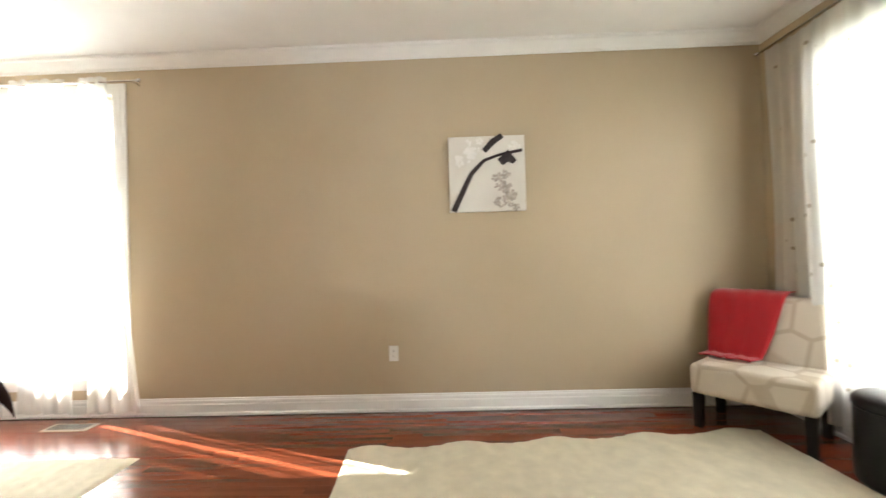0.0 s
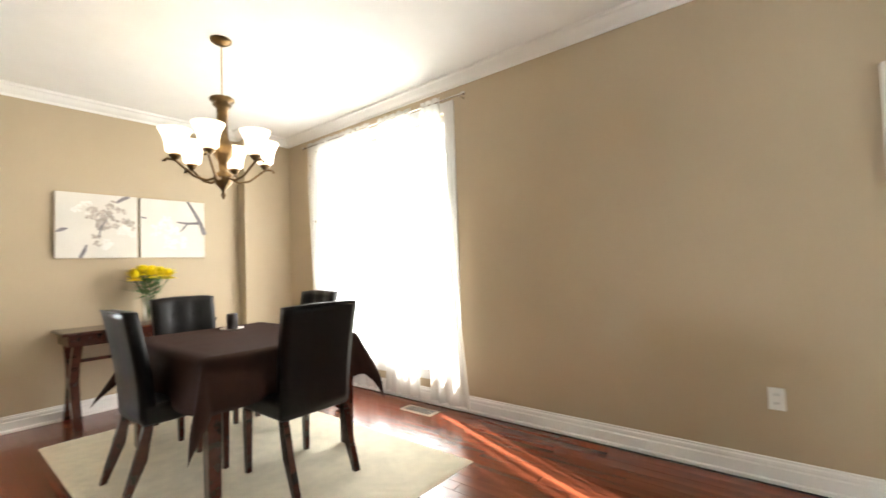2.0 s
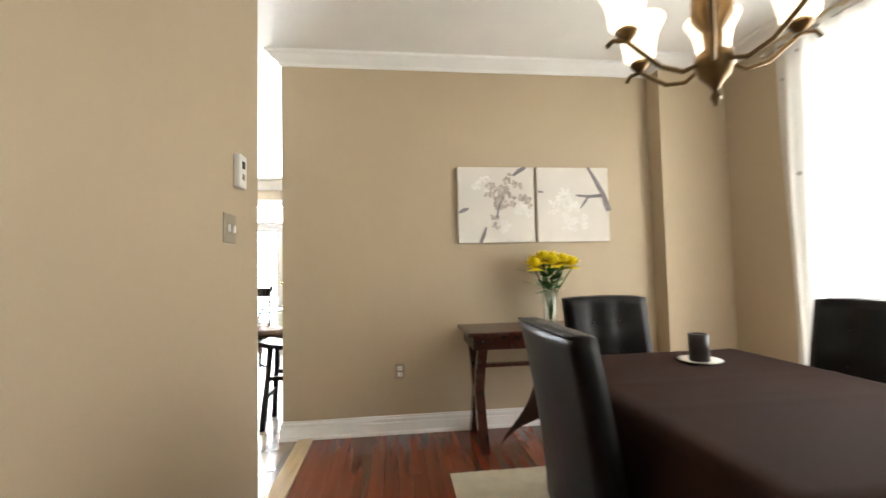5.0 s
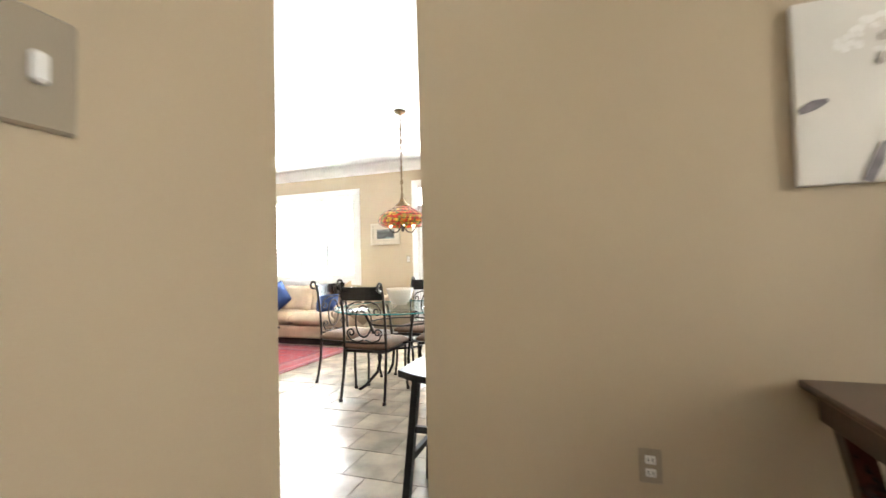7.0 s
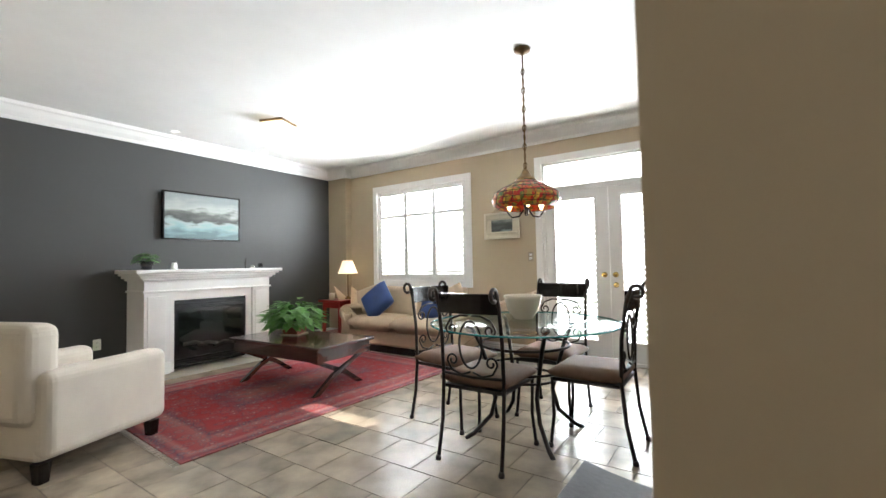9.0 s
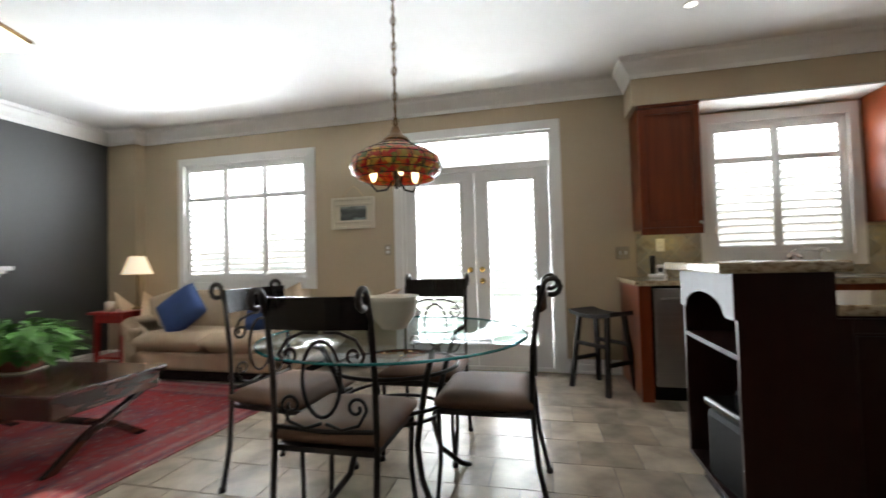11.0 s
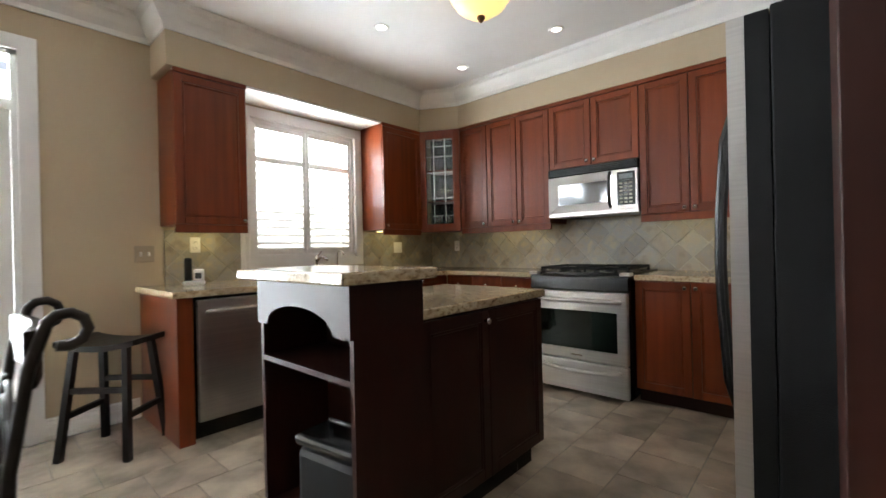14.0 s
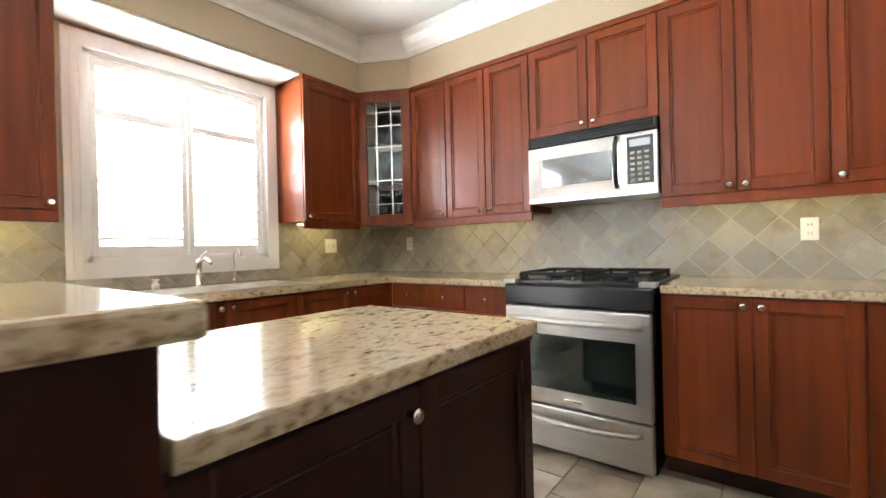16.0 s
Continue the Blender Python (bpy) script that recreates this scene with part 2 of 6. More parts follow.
def rug_persian():
    m = mat("persian_rug_wool", (0.3, 0.03, 0.03), 0.95, bump=0.5, bscale=200)
    nt = m.node_tree
    tc = nt.nodes.new("ShaderNodeTexCoord")
    sp = nt.nodes.new("ShaderNodeSeparateXYZ")
    nt.links.new(tc.outputs["Object"], sp.inputs[0])

    def math_node(op, a, b=None):
        n = nt.nodes.new("ShaderNodeMath")
        n.operation = op
        for k, v in enumerate((a, b)):
            if isinstance(v, (int, float)):
                n.inputs[k].default_value = v
            elif v is not None:
                nt.links.new(v, n.inputs[k])
        return n.outputs[0]

    ex = math_node("SUBTRACT", 1.45, math_node("ABSOLUTE", sp.outputs[0]))
    ey = math_node("SUBTRACT", 1.0, math_node("ABSOLUTE", sp.outputs[1]))
    edge = math_node("MINIMUM", ex, ey)
    base = ramp(nt, edge, [(0.0, (0.34, 0.16, 0.14)), (0.04, (0.05, 0.035, 0.07)), (0.09, (0.46, 0.27, 0.23)), (0.13, (0.30, 0.03, 0.035)), (0.27, (0.36, 0.20, 0.17)), (0.31, (0.05, 0.035, 0.06)), (0.36, (0.27, 0.010, 0.014)), (0.62, (0.30, 0.012, 0.014)), (0.75, (0.08, 0.04, 0.07)), (0.95, (0.35, 0.18, 0.14))])
    v = texture(nt, "Voronoi", 15.0)
    pat = ramp(nt, v.outputs["Distance"], [(0.12, (0.40, 0.28, 0.22)), (0.20, (0.04, 0.03, 0.07)), (0.32, (0.26, 0.012, 0.016)), (0.44, (0.24, 0.12, 0.10)), (0.48, (0.03, 0.02, 0.05)), (0.60, (0.24, 0.012, 0.016))])
    mx = nt.nodes.new("ShaderNodeMix")
    mx.data_type = "RGBA"
    mx.inputs["Factor"].default_value = 0.62
    mx.blend_type = "MIX"
    nt.links.new(base, mx.inputs[6])
    nt.links.new(pat, mx.inputs[7])
    nt.links.new(mx.outputs[2], nt.nodes["Principled BSDF"].inputs["Base Color"])
    return m


PERSIAN = rug_persian()


def hex_fabric():
    m = mat("trellis_fabric", (0.62, 0.56, 0.48), 0.85, bump=0.3, bscale=350)
    nt = m.node_tree
    v = texture(nt, "Voronoi", 4.6)
    v.feature = "DISTANCE_TO_EDGE"
    v.inputs["Randomness"].default_value = 0.6
    c = ramp(nt, v.outputs["Distance"], [(0.04, (0.50, 0.42, 0.33)), (0.07, (0.63, 0.56, 0.47))])
    nt.links.new(c, nt.nodes["Principled BSDF"].inputs["Base Color"])
    return m


TRELLIS = hex_fabric()


def seascape():
    m = mat("seascape_paint", (0.4, 0.5, 0.5), 0.5, bump=0.2)
    nt = m.node_tree
    tc = nt.nodes.new("ShaderNodeTexCoord")
    sp = nt.nodes.new("ShaderNodeSeparateXYZ")
    nt.links.new(tc.outputs["Object"], sp.inputs[0])
    n = texture(nt, "Noise", 4.0, (1, 1, 3))
    ad = nt.nodes.new("ShaderNodeMath")
    ad.operation = "MULTIPLY_ADD"
    ad.inputs[1].default_value, ad.inputs[2].default_value = 0.35, -0.175
    nt.links.new(n.outputs[0], ad.inputs[0])
    s = nt.nodes.new("ShaderNodeMath")
    s.operation = "ADD"
    nt.links.new(ad.outputs[0], s.inputs[0])
    nt.links.new(sp.outputs[2], s.inputs[1])
    mr = nt.nodes.new("ShaderNodeMapRange")
    mr.inputs["From Min"].default_value, mr.inputs["From Max"].default_value = -0.3, 0.3
    nt.links.new(s.outputs[0], mr.inputs[0])
    c = ramp(nt, mr.outputs[0], [(0.1, (0.10, 0.16, 0.17)), (0.25, (0.20, 0.32, 0.32)), (0.36, (0.28, 0.34, 0.33)), (0.44, (0.04, 0.045, 0.04)), (0.56, (0.10, 0.11, 0.10)), (0.66, (0.32, 0.34, 0.32)), (0.9, (0.20, 0.23, 0.23))])
    nt.links.new(c, nt.nodes["Principled BSDF"].inputs["Base Color"])
    return m


SEA = seascape()


# ---- building helpers ----
def box(bm, x0, x1, y0, y1, z0, z1, bevel=0.0, seg=2):
    m = Matrix.Translation(((x0 + x1) / 2, (y0 + y1) / 2, (z0 + z1) / 2)) @ Matrix.Diagonal((abs(x1 - x0), abs(y1 - y0), abs(z1 - z0), 1))
    g = bmesh.ops.create_cube(bm, size=1, matrix=m)
    if bevel:
        edges = list({e for v in g["verts"] for e in v.link_edges})
        bmesh.ops.bevel(bm, geom=edges, offset=bevel, segments=seg, affect="EDGES", profile=0.5)
    return g


def bx(*a, **k):
    bm = bmesh.new()
    box(bm, *a, **k)
    return bm


def lathe(bm, profile, steps=20, centre=(0, 0, 0), cap=True):
    """A turned shape from (radius, height) pairs."""
    rings = []
    for r, z in profile:
        rings.append([bm.verts.new((centre[0] + r * math.cos(2 * math.pi * k / steps), centre[1] + r * math.sin(2 * math.pi * k / steps), centre[2] + z)) for k in range(steps)])
    for a, b in zip(rings, rings[1:]):
        for k in range(steps):
            f = bm.faces.new((a[k], a[(k + 1) % steps], b[(k + 1) % steps], b[k]))
            f.smooth = True
    if cap:
        bm.faces.new(rings[0][::-1])
        bm.faces.new(rings[-1])
    return bm


def tube(bm, pts, r, steps=8, closed=False, r_end=None):
    """A round bar along points."""
    pts = [Vector(p) for p in pts]
    n = len(pts)
    rings, up = [], None
    for i, p in enumerate(pts):
        a = pts[(i - 1) % n] if closed or i else p
        b = pts[(i + 1) % n] if closed or i < n - 1 else p
        t = (b - a).normalized()
        if up is None:
            up = t.orthogonal().normalized()
        up = (up - t * up.dot(t)).normalized()
        side = t.cross(up)
        rr = r if r_end is None else r + (r_end - r) * i / (n - 1)
        rings.append([bm.verts.new(p + rr * (math.cos(2 * math.pi * k / steps) * up + math.sin(2 * math.pi * k / steps) * side)) for k in range(steps)])
    pairs = list(zip(rings, rings[1:])) + ([(rings[-1], rings[0])] if closed else [])
    for a, b in pairs:
        for k in range(steps):
            f = bm.faces.new((a[k], a[(k + 1) % steps], b[(k + 1) % steps], b[k]))
            f.smooth = True
    if not closed:
        bm.faces.new(rings[0][::-1])
        bm.faces.new(rings[-1])
    return bm


def bar(bm, a, b, wa, wb=None, depth=None):
    """A square leg from a to b, of widths wa and wb."""
    wb = wb or wa
    lo = [bm.verts.new((a[0] + sx * wa / 2, a[1] + sy * (depth or wa) / 2, a[2])) for sx, sy in ((-1, -1), (1, -1), (1, 1), (-1, 1))]
    hi = [bm.verts.new((b[0] + sx * wb / 2, b[1] + sy * (depth or wb) / 2, b[2])) for sx, sy in ((-1, -1), (1, -1), (1, 1), (-1, 1))]
    bm.faces.new(lo[::-1]), bm.faces.new(hi)
    for k in range(4):
        bm.faces.new((lo[k], lo[(k + 1) % 4], hi[(k + 1) % 4], hi[k]))
    return bm


def prism(bm, pts, axis, a, b):
    """Extrudes a flat outline (two coordinates) along an axis from a to b."""
    def at(p, v):
        return {"x": (v, p[0], p[1]), "y": (p[0], v, p[1]), "z": (p[0], p[1], v)}[axis]
    lo = [bm.verts.new(at(p, a)) for p in pts]
    hi = [bm.verts.new(at(p, b)) for p in pts]
    bm.faces.new(lo[::-1]), bm.faces.new(hi)
    for k in range(len(pts)):
        j = (k + 1) % len(pts)
        bm.faces.new((lo[k], lo[j], hi[j], hi[k]))
    bmesh.ops.recalc_face_normals(bm, faces=bm.faces)
    return bm


def cushion(bm, w, d, h, centre=(0, 0, 0), puff=0.5, n=10):
    """A soft pad: a rounded box that swells to its middle."""
    rows = []
    for side in (1, -1):
        grid = []
        for i in range(n + 1):
            for j in range(n + 1):
                u, v = 2 * i / n - 1, 2 * j / n - 1
                k = (1 - abs(u) ** 4) * (1 - abs(v) ** 4)
                z = side * h / 2 * (1 - puff + puff * (k ** 0.35 if k > 0 else 0)) if max(abs(u), abs(v)) < 1 else side * h / 2 * (1 - puff) * 0.4
                grid.append(bm.verts.new((centre[0] + u * w / 2, centre[1] + v * d / 2, centre[2] + z)))
        rows.append(grid)
        for i in range(n):
            for j in range(n):
                q = [grid[i * (n + 1) + j], grid[(i + 1) * (n + 1) + j], grid[(i + 1) * (n + 1) + j + 1], grid[i * (n + 1) + j + 1]]
                f = bm.faces.new(q if side > 0 else q[::-1])
                f.smooth = True
    top, low = rows
    ring = [i * (n + 1) for i in range(n)] + [n * (n + 1) + j for j in range(n)] + [i * (n + 1) + n for i in range(n, 0, -1)] + list(range(n, 0, -1))
    for a, b in zip(ring, ring[1:] + ring[:1]):
        bm.faces.new((top[a], low[a], low[b], top[b])).smooth = True
    bmesh.ops.recalc_face_normals(bm, faces=bm.faces)
    return bm


def part(name, bm, material, parent=None, label="", smooth=False):
    me = bpy.data.meshes.new(name)
    if smooth:
        for f in bm.faces:
            f.smooth = True
    bm.to_mesh(me)
    bm.free()
    me.materials.append(material)
    ob = new(name, me)
    if parent:
        ob.parent = parent
    if label:
        tagged(ob, label)
    return ob


def thing(name, label, category, at=(0, 0, 0), turn=0.0, group=""):
    ob = new(name)
    ob.empty_display_size = 0.1
    ob.matrix_world = pose(*at, 0, 0, turn)
    return tagged(ob, label, category, group)


def structure(name, bm, material, label, category):
    return tagged(part(name, bm, material), label, category, kind="structure")


def wall_with_holes(name, axis, at, thick, a0, a1, z0, z1, holes, material, label):
    """A wall along y (axis x) or x (axis y), from `at` to `at + thick`, with openings (a0, a1, z0, z1) right through it."""
    bm = bmesh.new()
    cuts = sorted({a0, a1, *[v for h in holes for v in h[:2]]})
    levels = sorted({z0, z1, *[v for h in holes for v in h[2:]]})
    for p, q in zip(cuts, cuts[1:]):
        run = None
        for lo, hi in zip(levels, levels[1:]):
            inside = any(h[0] <= (p + q) / 2 <= h[1] and h[2] <= (lo + hi) / 2 <= h[3] for h in holes)
            if inside:
                if run:
                    add_wall_piece(bm, axis, at, thick, p, q, *run)
                run = None
            else:
                run = (run[0], hi) if run else (lo, hi)
        if run:
            add_wall_piece(bm, axis, at, thick, p, q, *run)
    bmesh.ops.remove_doubles(bm, verts=bm.verts, dist=0.0005)
    return structure(name, bm, material, label, "wall")


def add_wall_piece(bm, axis, at, thick, p, q, lo, hi):
    a, b = min(at, at + thick), max(at, at + thick)
    if axis == "x":
        box(bm, a, b, p, q, lo, hi)
    else:
        box(bm, p, q, a, b, lo, hi)


def sweep(bm, path, profile, closed=False):
    """A moulding: a profile of (distance to the left of the path, z) along a plan line, mitred."""
    n = len(path)
    pts = [Vector(p) for p in path]
    cols = []
    for i, p in enumerate(pts):
        d1 = (p - pts[i - 1]).normalized() if i or closed else None
        d2 = (pts[(i + 1) % n] - p).normalized() if i < n - 1 or closed else None
        d1, d2 = d1 or d2, d2 or d1
        n1, n2 = Vector((-d1.y, d1.x)), Vector((-d2.y, d2.x))
        m = (n1 + n2).normalized()
        m /= max(0.3, m.dot(n1))
        cols.append([bm.verts.new((p.x + m.x * d, p.y + m.y * d, z)) for d, z in profile])
    k = len(profile)
    for a, b in list(zip(cols, cols[1:])) + ([(cols[-1], cols[0])] if closed else []):
        for j in range(k):
            bm.faces.new((a[j], a[(j + 1) % k], b[(j + 1) % k], b[j]))
    if not closed:
        bm.faces.new(cols[0]), bm.faces.new(cols[-1][::-1])
    bmesh.ops.recalc_face_normals(bm, faces=bm.faces)
    return bm


# ---- structure ----
CEILING = 2.78
FW, SW, NW = -9.5, 3.16, 3.27          # window wall, range wall, dining window wall
DIN, KIT = -5.035, -5.16               # the two faces of the wall between dining room and kitchen
EAST, THERMO, HALL, FIRE, SOUTH = 2.54, 0.024, -3.985, -5.7, -1.7

structure("floor", bx(-9.9, 2.9, -6.1, 3.7, -0.30, -0.012), JOINT, "dark floor bed under boards and tiles", "floor")
structure("ceiling", bx(-9.9, 2.9, -6.1, 3.7, CEILING, CEILING + 0.2), CEIL, "smooth white painted ceiling", "ceiling")
WIN_N, WIN_E = (-4.18, -2.42, 0.30, 2.50), (0.75, 2.72, 0.35, 2.40)
WIN_F, WIN_K, DOORS = (-4.68, -3.05, 0.92, 2.31), (0.95, 2.01, 1.07, 2.26), (-1.95, -0.42, 0.0, 2.36)
wall_with_holes("wall_north", "y", NW, 0.22, DIN - 0.06, EAST + 0.2, -0.02, CEILING, [WIN_N], WALL, "beige painted dining room wall with a window")
wall_with_holes("wall_east", "x", EAST, 0.22, SOUTH - 0.2, NW, -0.02, CEILING, [WIN_E], WALL, "beige painted living room wall with a wide window")
wall_with_holes("wall_dining", "x", KIT, DIN - KIT, -0.125, NW, -0.02, CEILING, [], WALL, "beige painted wall between dining room and kitchen")
wall_with_holes("wall_thermostat", "y", THERMO, -0.12, HALL, -2.2, -0.02, CEILING, [], WALL, "beige painted wall with a thermostat")
wall_with_holes("wall_hall", "x", HALL, 0.12, FIRE, THERMO - 0.121, -0.02, CEILING, [], WALL, "beige painted wall behind the china cabinet")
# two unseen walls, added to close the open foyer end behind the camera
wall_with_holes("closing_wall_foyer", "x", -2.2, -0.12, SOUTH, THERMO - 0.121, -0.02, CEILING, [], WALL, "added beige wall closing the room out of view")
wall_with_holes("closing_wall_south", "y", SOUTH, -0.2, -2.32, EAST, -0.02, CEILING, [], WALL, "added beige wall closing the room out of view")
wall_with_holes("wall_window", "x", FW, -0.22, FIRE - 0.2, SW + 0.2, -0.02, CEILING, [WIN_F, WIN_K, DOORS], WALL, "beige painted wall with windows and garden doors")
wall_with_holes("wall_range", "y", SW, 0.108, FW, KIT, -0.02, CEILING, [], WALL, "beige painted kitchen wall")
wall_with_holes("wall_fireplace", "y", FIRE, -0.2, FW, HALL + 0.12, -0.02, CEILING, [], GREY, "charcoal grey accent wall")
structure("corner_column", bx(FW, FW + 0.12, FIRE, -5.28, 0, CEILING - 0.002), WALL, "beige boxed corner column", "wall")
structure("pilaster", bx(DIN, -4.88, 2.72, NW, 0, CEILING - 0.002), WALL, "beige boxed wall pilaster", "wall")
bm = bmesh.new()
prism(bm, [(FW, 0.26), (-9.15, 0.26), (-9.15, 2.63), (-8.78, 2.83), (-5.165, 2.83), (-5.165, SW), (FW, SW)], "z", 2.385, CEILING - 0.001)
structure("soffit", bm, WALL, "beige boxed soffit above the kitchen cabinets", "wall")
structure("soffit_panel", bx(FW, -9.16, 0.80, 2.10, 2.37, 2.384), WHITE, "white underside of the soffit above the sink window", "trim")

CROWN = [(0, -0.125), (0.012, -0.125), (0.018, -0.10), (0.05, -0.07), (0.075, -0.035), (0.095, -0.025), (0.10, 0), (0, 0)]
for path, tall in (([(-2.2, THERMO), (-2.2, SOUTH), (EAST, SOUTH), (EAST, NW), (-4.88, NW), (-4.88, 2.72), (DIN, 2.72), (DIN, -0.125), (KIT + 0.01, -0.125)], 0.70),
                   ([(KIT, -0.12), (KIT, 2.83), (-8.78, 2.83), (-9.15, 2.63), (-9.15, 0.26), (FW, 0.26), (FW, -5.28), (FW + 0.12, -5.28), (FW + 0.12, FIRE), (HALL, FIRE), (HALL, THERMO), (-2.2, THERMO)], 1.30)):
    bm = bmesh.new()
    sweep(bm, path, [(d * (1.1 if tall > 1.2 else 1.0), CEILING - 0.001 + z * tall) for d, z in CROWN])
    structure("crown_moulding", bm, WHITE, "white moulded crown along the ceiling", "trim")
BASE = [(0, 0.0), (0.024, 0.0), (0.024, 0.018), (0.017, 0.026), (0.017, 0.082), (0.011, 0.090), (0.013, 0.100), (0.012, 0.112), (0.006, 0.118), (0.006, 0.128), (0, 0.132)]
for path in ([(-2.2, SOUTH), (EAST, SOUTH), (EAST, NW), (-4.88, NW), (-4.88, 2.72), (DIN, 2.72), (DIN, -0.125), (KIT, -0.125), (KIT, 0.25)],
             [(FW, 0.155), (FW, -0.33)], [(FW, -2.04), (FW, -5.28), (FW + 0.12, -5.28), (FW + 0.12, FIRE), (-8.05, FIRE)], [(-6.35, FIRE), (HALL, FIRE), (HALL, THERMO), (-2.2, THERMO), (-2.2, SOUTH)]):
    bm = bmesh.new()
    sweep(bm, path, BASE)
    structure("baseboard", bm, WHITE, "white moulded baseboard", "trim")
structure("threshold", bx(-5.03, HALL, -0.02, 0.085, -0.011, 0.012, bevel=0.005), MAPLE, "pale maple threshold strip", "trim")


# ---- windows and garden doors ----
def casing(name, axis, at, inward, a0, a1, z0, z1, w=0.09, sill=True):
    """Moulded white casing round an opening; three proud steps."""
    bm = bmesh.new()
    for grow, t0, t1 in ((w, 0, 0.016), (w * 0.62, 0.016, 0.024), (w * 0.25, 0.024, 0.030)):
        lo = z0 - grow if sill else z0
        for p, q, l, h in ((a0 - grow, a0, lo, z1 + grow), (a1, a1 + grow, lo, z1 + grow), (a0, a1, z1, z1 + grow)) + (((a0, a1, z0 - grow, z0),) if sill else ()):
            u, v = sorted((at + inward * t0, at + inward * t1))
            box(bm, u, v, p, q, l, h) if axis == "x" else box(bm, p, q, u, v, l, h)
    return bm


def shutters(win, x, a0, a1, z0, z1, n, rail, tilt):
    """Louvred shutter panels in a window, with a fixed upper row of panes above the rail."""
    w = (a1 - a0) / n
    for k in range(n):
        p, q = a0 + k * w, a0 + (k + 1) * w
        bm = bmesh.new()
        for s, t, lo, hi in ((p + 0.002, p + 0.035, z0, z1), (q - 0.035, q - 0.002, z0, z1), (p + 0.035, q - 0.035, z0, z0 + 0.06), (p + 0.035, q - 0.035, z1 - 0.05, z1), (p + 0.035, q - 0.035, rail - 0.025, rail + 0.025)):
            box(bm, x - 0.03, x, s, t, lo, hi, bevel=0.003, seg=1)
        pan = part("shutter_panel", bm, WHITE, win)
        for lo, hi in ((z0 + 0.06, rail - 0.025), (rail + 0.025, z1 - 0.05)):
            m = max(1, round((hi - lo) / 0.068))
            for i in range(m):
                z = lo + (i + 0.5) * (hi - lo) / m
                bm = bmesh.new()
                box(bm, -0.031, 0.031, p + 0.036, q - 0.036, -0.004, 0.004)
                bmesh.ops.transform(bm, verts=bm.verts, matrix=pose(x - 0.015, 0, z, 0, tilt, 0))
                part("louvre", bm, WHITE, pan)


def window(name, x, a0, a1, z0, z1, label, n, rail, tilt):
    win = tagged(part(name, casing(name, "x", FW, 1, a0, a1, z0, z1), WHITE), label, "window", kind="structure")
    bm = bmesh.new()
    for p, q, lo, hi in ((a0, a0 + 0.03, z0, z1), (a1 - 0.03, a1, z0, z1), (a0, a1, z0, z0 + 0.03), (a0, a1, z1 - 0.03, z1)):
        box(bm, FW - 0.16, FW - 0.002, p, q, lo, hi)
    part("window_frame", bm, WHITE, win)
    pane = part("pane", bx(FW - 0.15, FW - 0.146, a0 + 0.03, a1 - 0.03, z0 + 0.03, z1 - 0.03), PANE, win)
    pane.visible_shadow = False
    shutters(win, FW - 0.01, a0 + 0.03, a1 - 0.03, z0 + 0.03, z1 - 0.03, n, rail, tilt)
    return win


window("window_family", FW, *WIN_F, "white window with three louvred shutter panels", 3, 1.90, -26)
window("window_sink", FW, *WIN_K, "white window with two louvred shutter panels above the sink", 2, 1.92, -26)

doors = tagged(part("door_garden", casing("", "x", FW, 1, *DOORS, sill=False), WHITE), "white garden double doors with louvred glass and a transom", "door", kind="structure")
a0, a1, _, ztop = DOORS
bm = bmesh.new()
for p, q, lo, hi in ((a0, a0 + 0.03, 0, ztop), (a1 - 0.03, a1, 0, ztop), (a0, a1, ztop - 0.03, ztop), (a0 + 0.03, a1 - 0.03, 2.0, 2.06), (a0, a1, -0.01, 0.035)):
    box(bm, FW - 0.16, FW - 0.002, p, q, lo, hi)
part("door_frame", bm, WHITE, doors)
part("transom_pane", bx(FW - 0.09, FW - 0.086, a0 + 0.03, a1 - 0.03, 2.06, ztop - 0.03), PANE, doors).visible_shadow = False
for p, q, g0, g1 in ((a0 + 0.032, -1.187, -1.80, -1.34), (-1.183, a1 - 0.032, -1.04, -0.60)):
    bm = bmesh.new()
    for s, t, lo, hi in ((p, g0, 0.037, 1.998), (g1, q, 0.037, 1.998), (g0, g1, 0.037, 0.26), (g0, g1, 1.88, 1.998)):
        box(bm, FW - 0.06, FW - 0.018, s, t, lo, hi)
    leaf = part("door_leaf", bm, WHITE, doors)
    bm = bmesh.new()
    for s, t, lo, hi in ((g0 - 0.03, g0, 0.23, 1.91), (g1, g1 + 0.03, 0.23, 1.91), (g0, g1, 0.23, 0.26), (g0, g1, 1.88, 1.91)):
        box(bm, FW - 0.018, FW - 0.004, s, t, lo, hi, bevel=0.003, seg=1)
    part("glazing_bead", bm, WHITE, leaf)
    part("pane", bx(FW - 0.052, FW - 0.048, g0, g1, 0.26, 1.88), PANE, leaf).visible_shadow = False
    for i in range(26):
        z = 0.29 + i * 0.061
        bm = bmesh.new()
        box(bm, -0.026, 0.026, g0 + 0.004, g1 - 0.004, -0.003, 0.003)
        bmesh.ops.transform(bm, verts=bm.verts, matrix=pose(FW - 0.026, 0, z, 0, -26, 0))
        part("louvre", bm, WHITE, leaf)
for y, z in ((-1.245, 1.0), (-1.125, 1.0), (-1.125, 0.885)):
    bm = bmesh.new()
    lathe(bm, [(0.030, 0), (0.030, 0.006), (0.012, 0.010), (0.012, 0.03), (0.024, 0.042), (0.024, 0.056), (0.010, 0.062)], 14)
    bmesh.ops.transform(bm, verts=bm.verts, matrix=pose(FW - 0.018, y, z, 0, 90, 0))
    part("door_knob", bm, GOLD, doors, "brass lock knob")


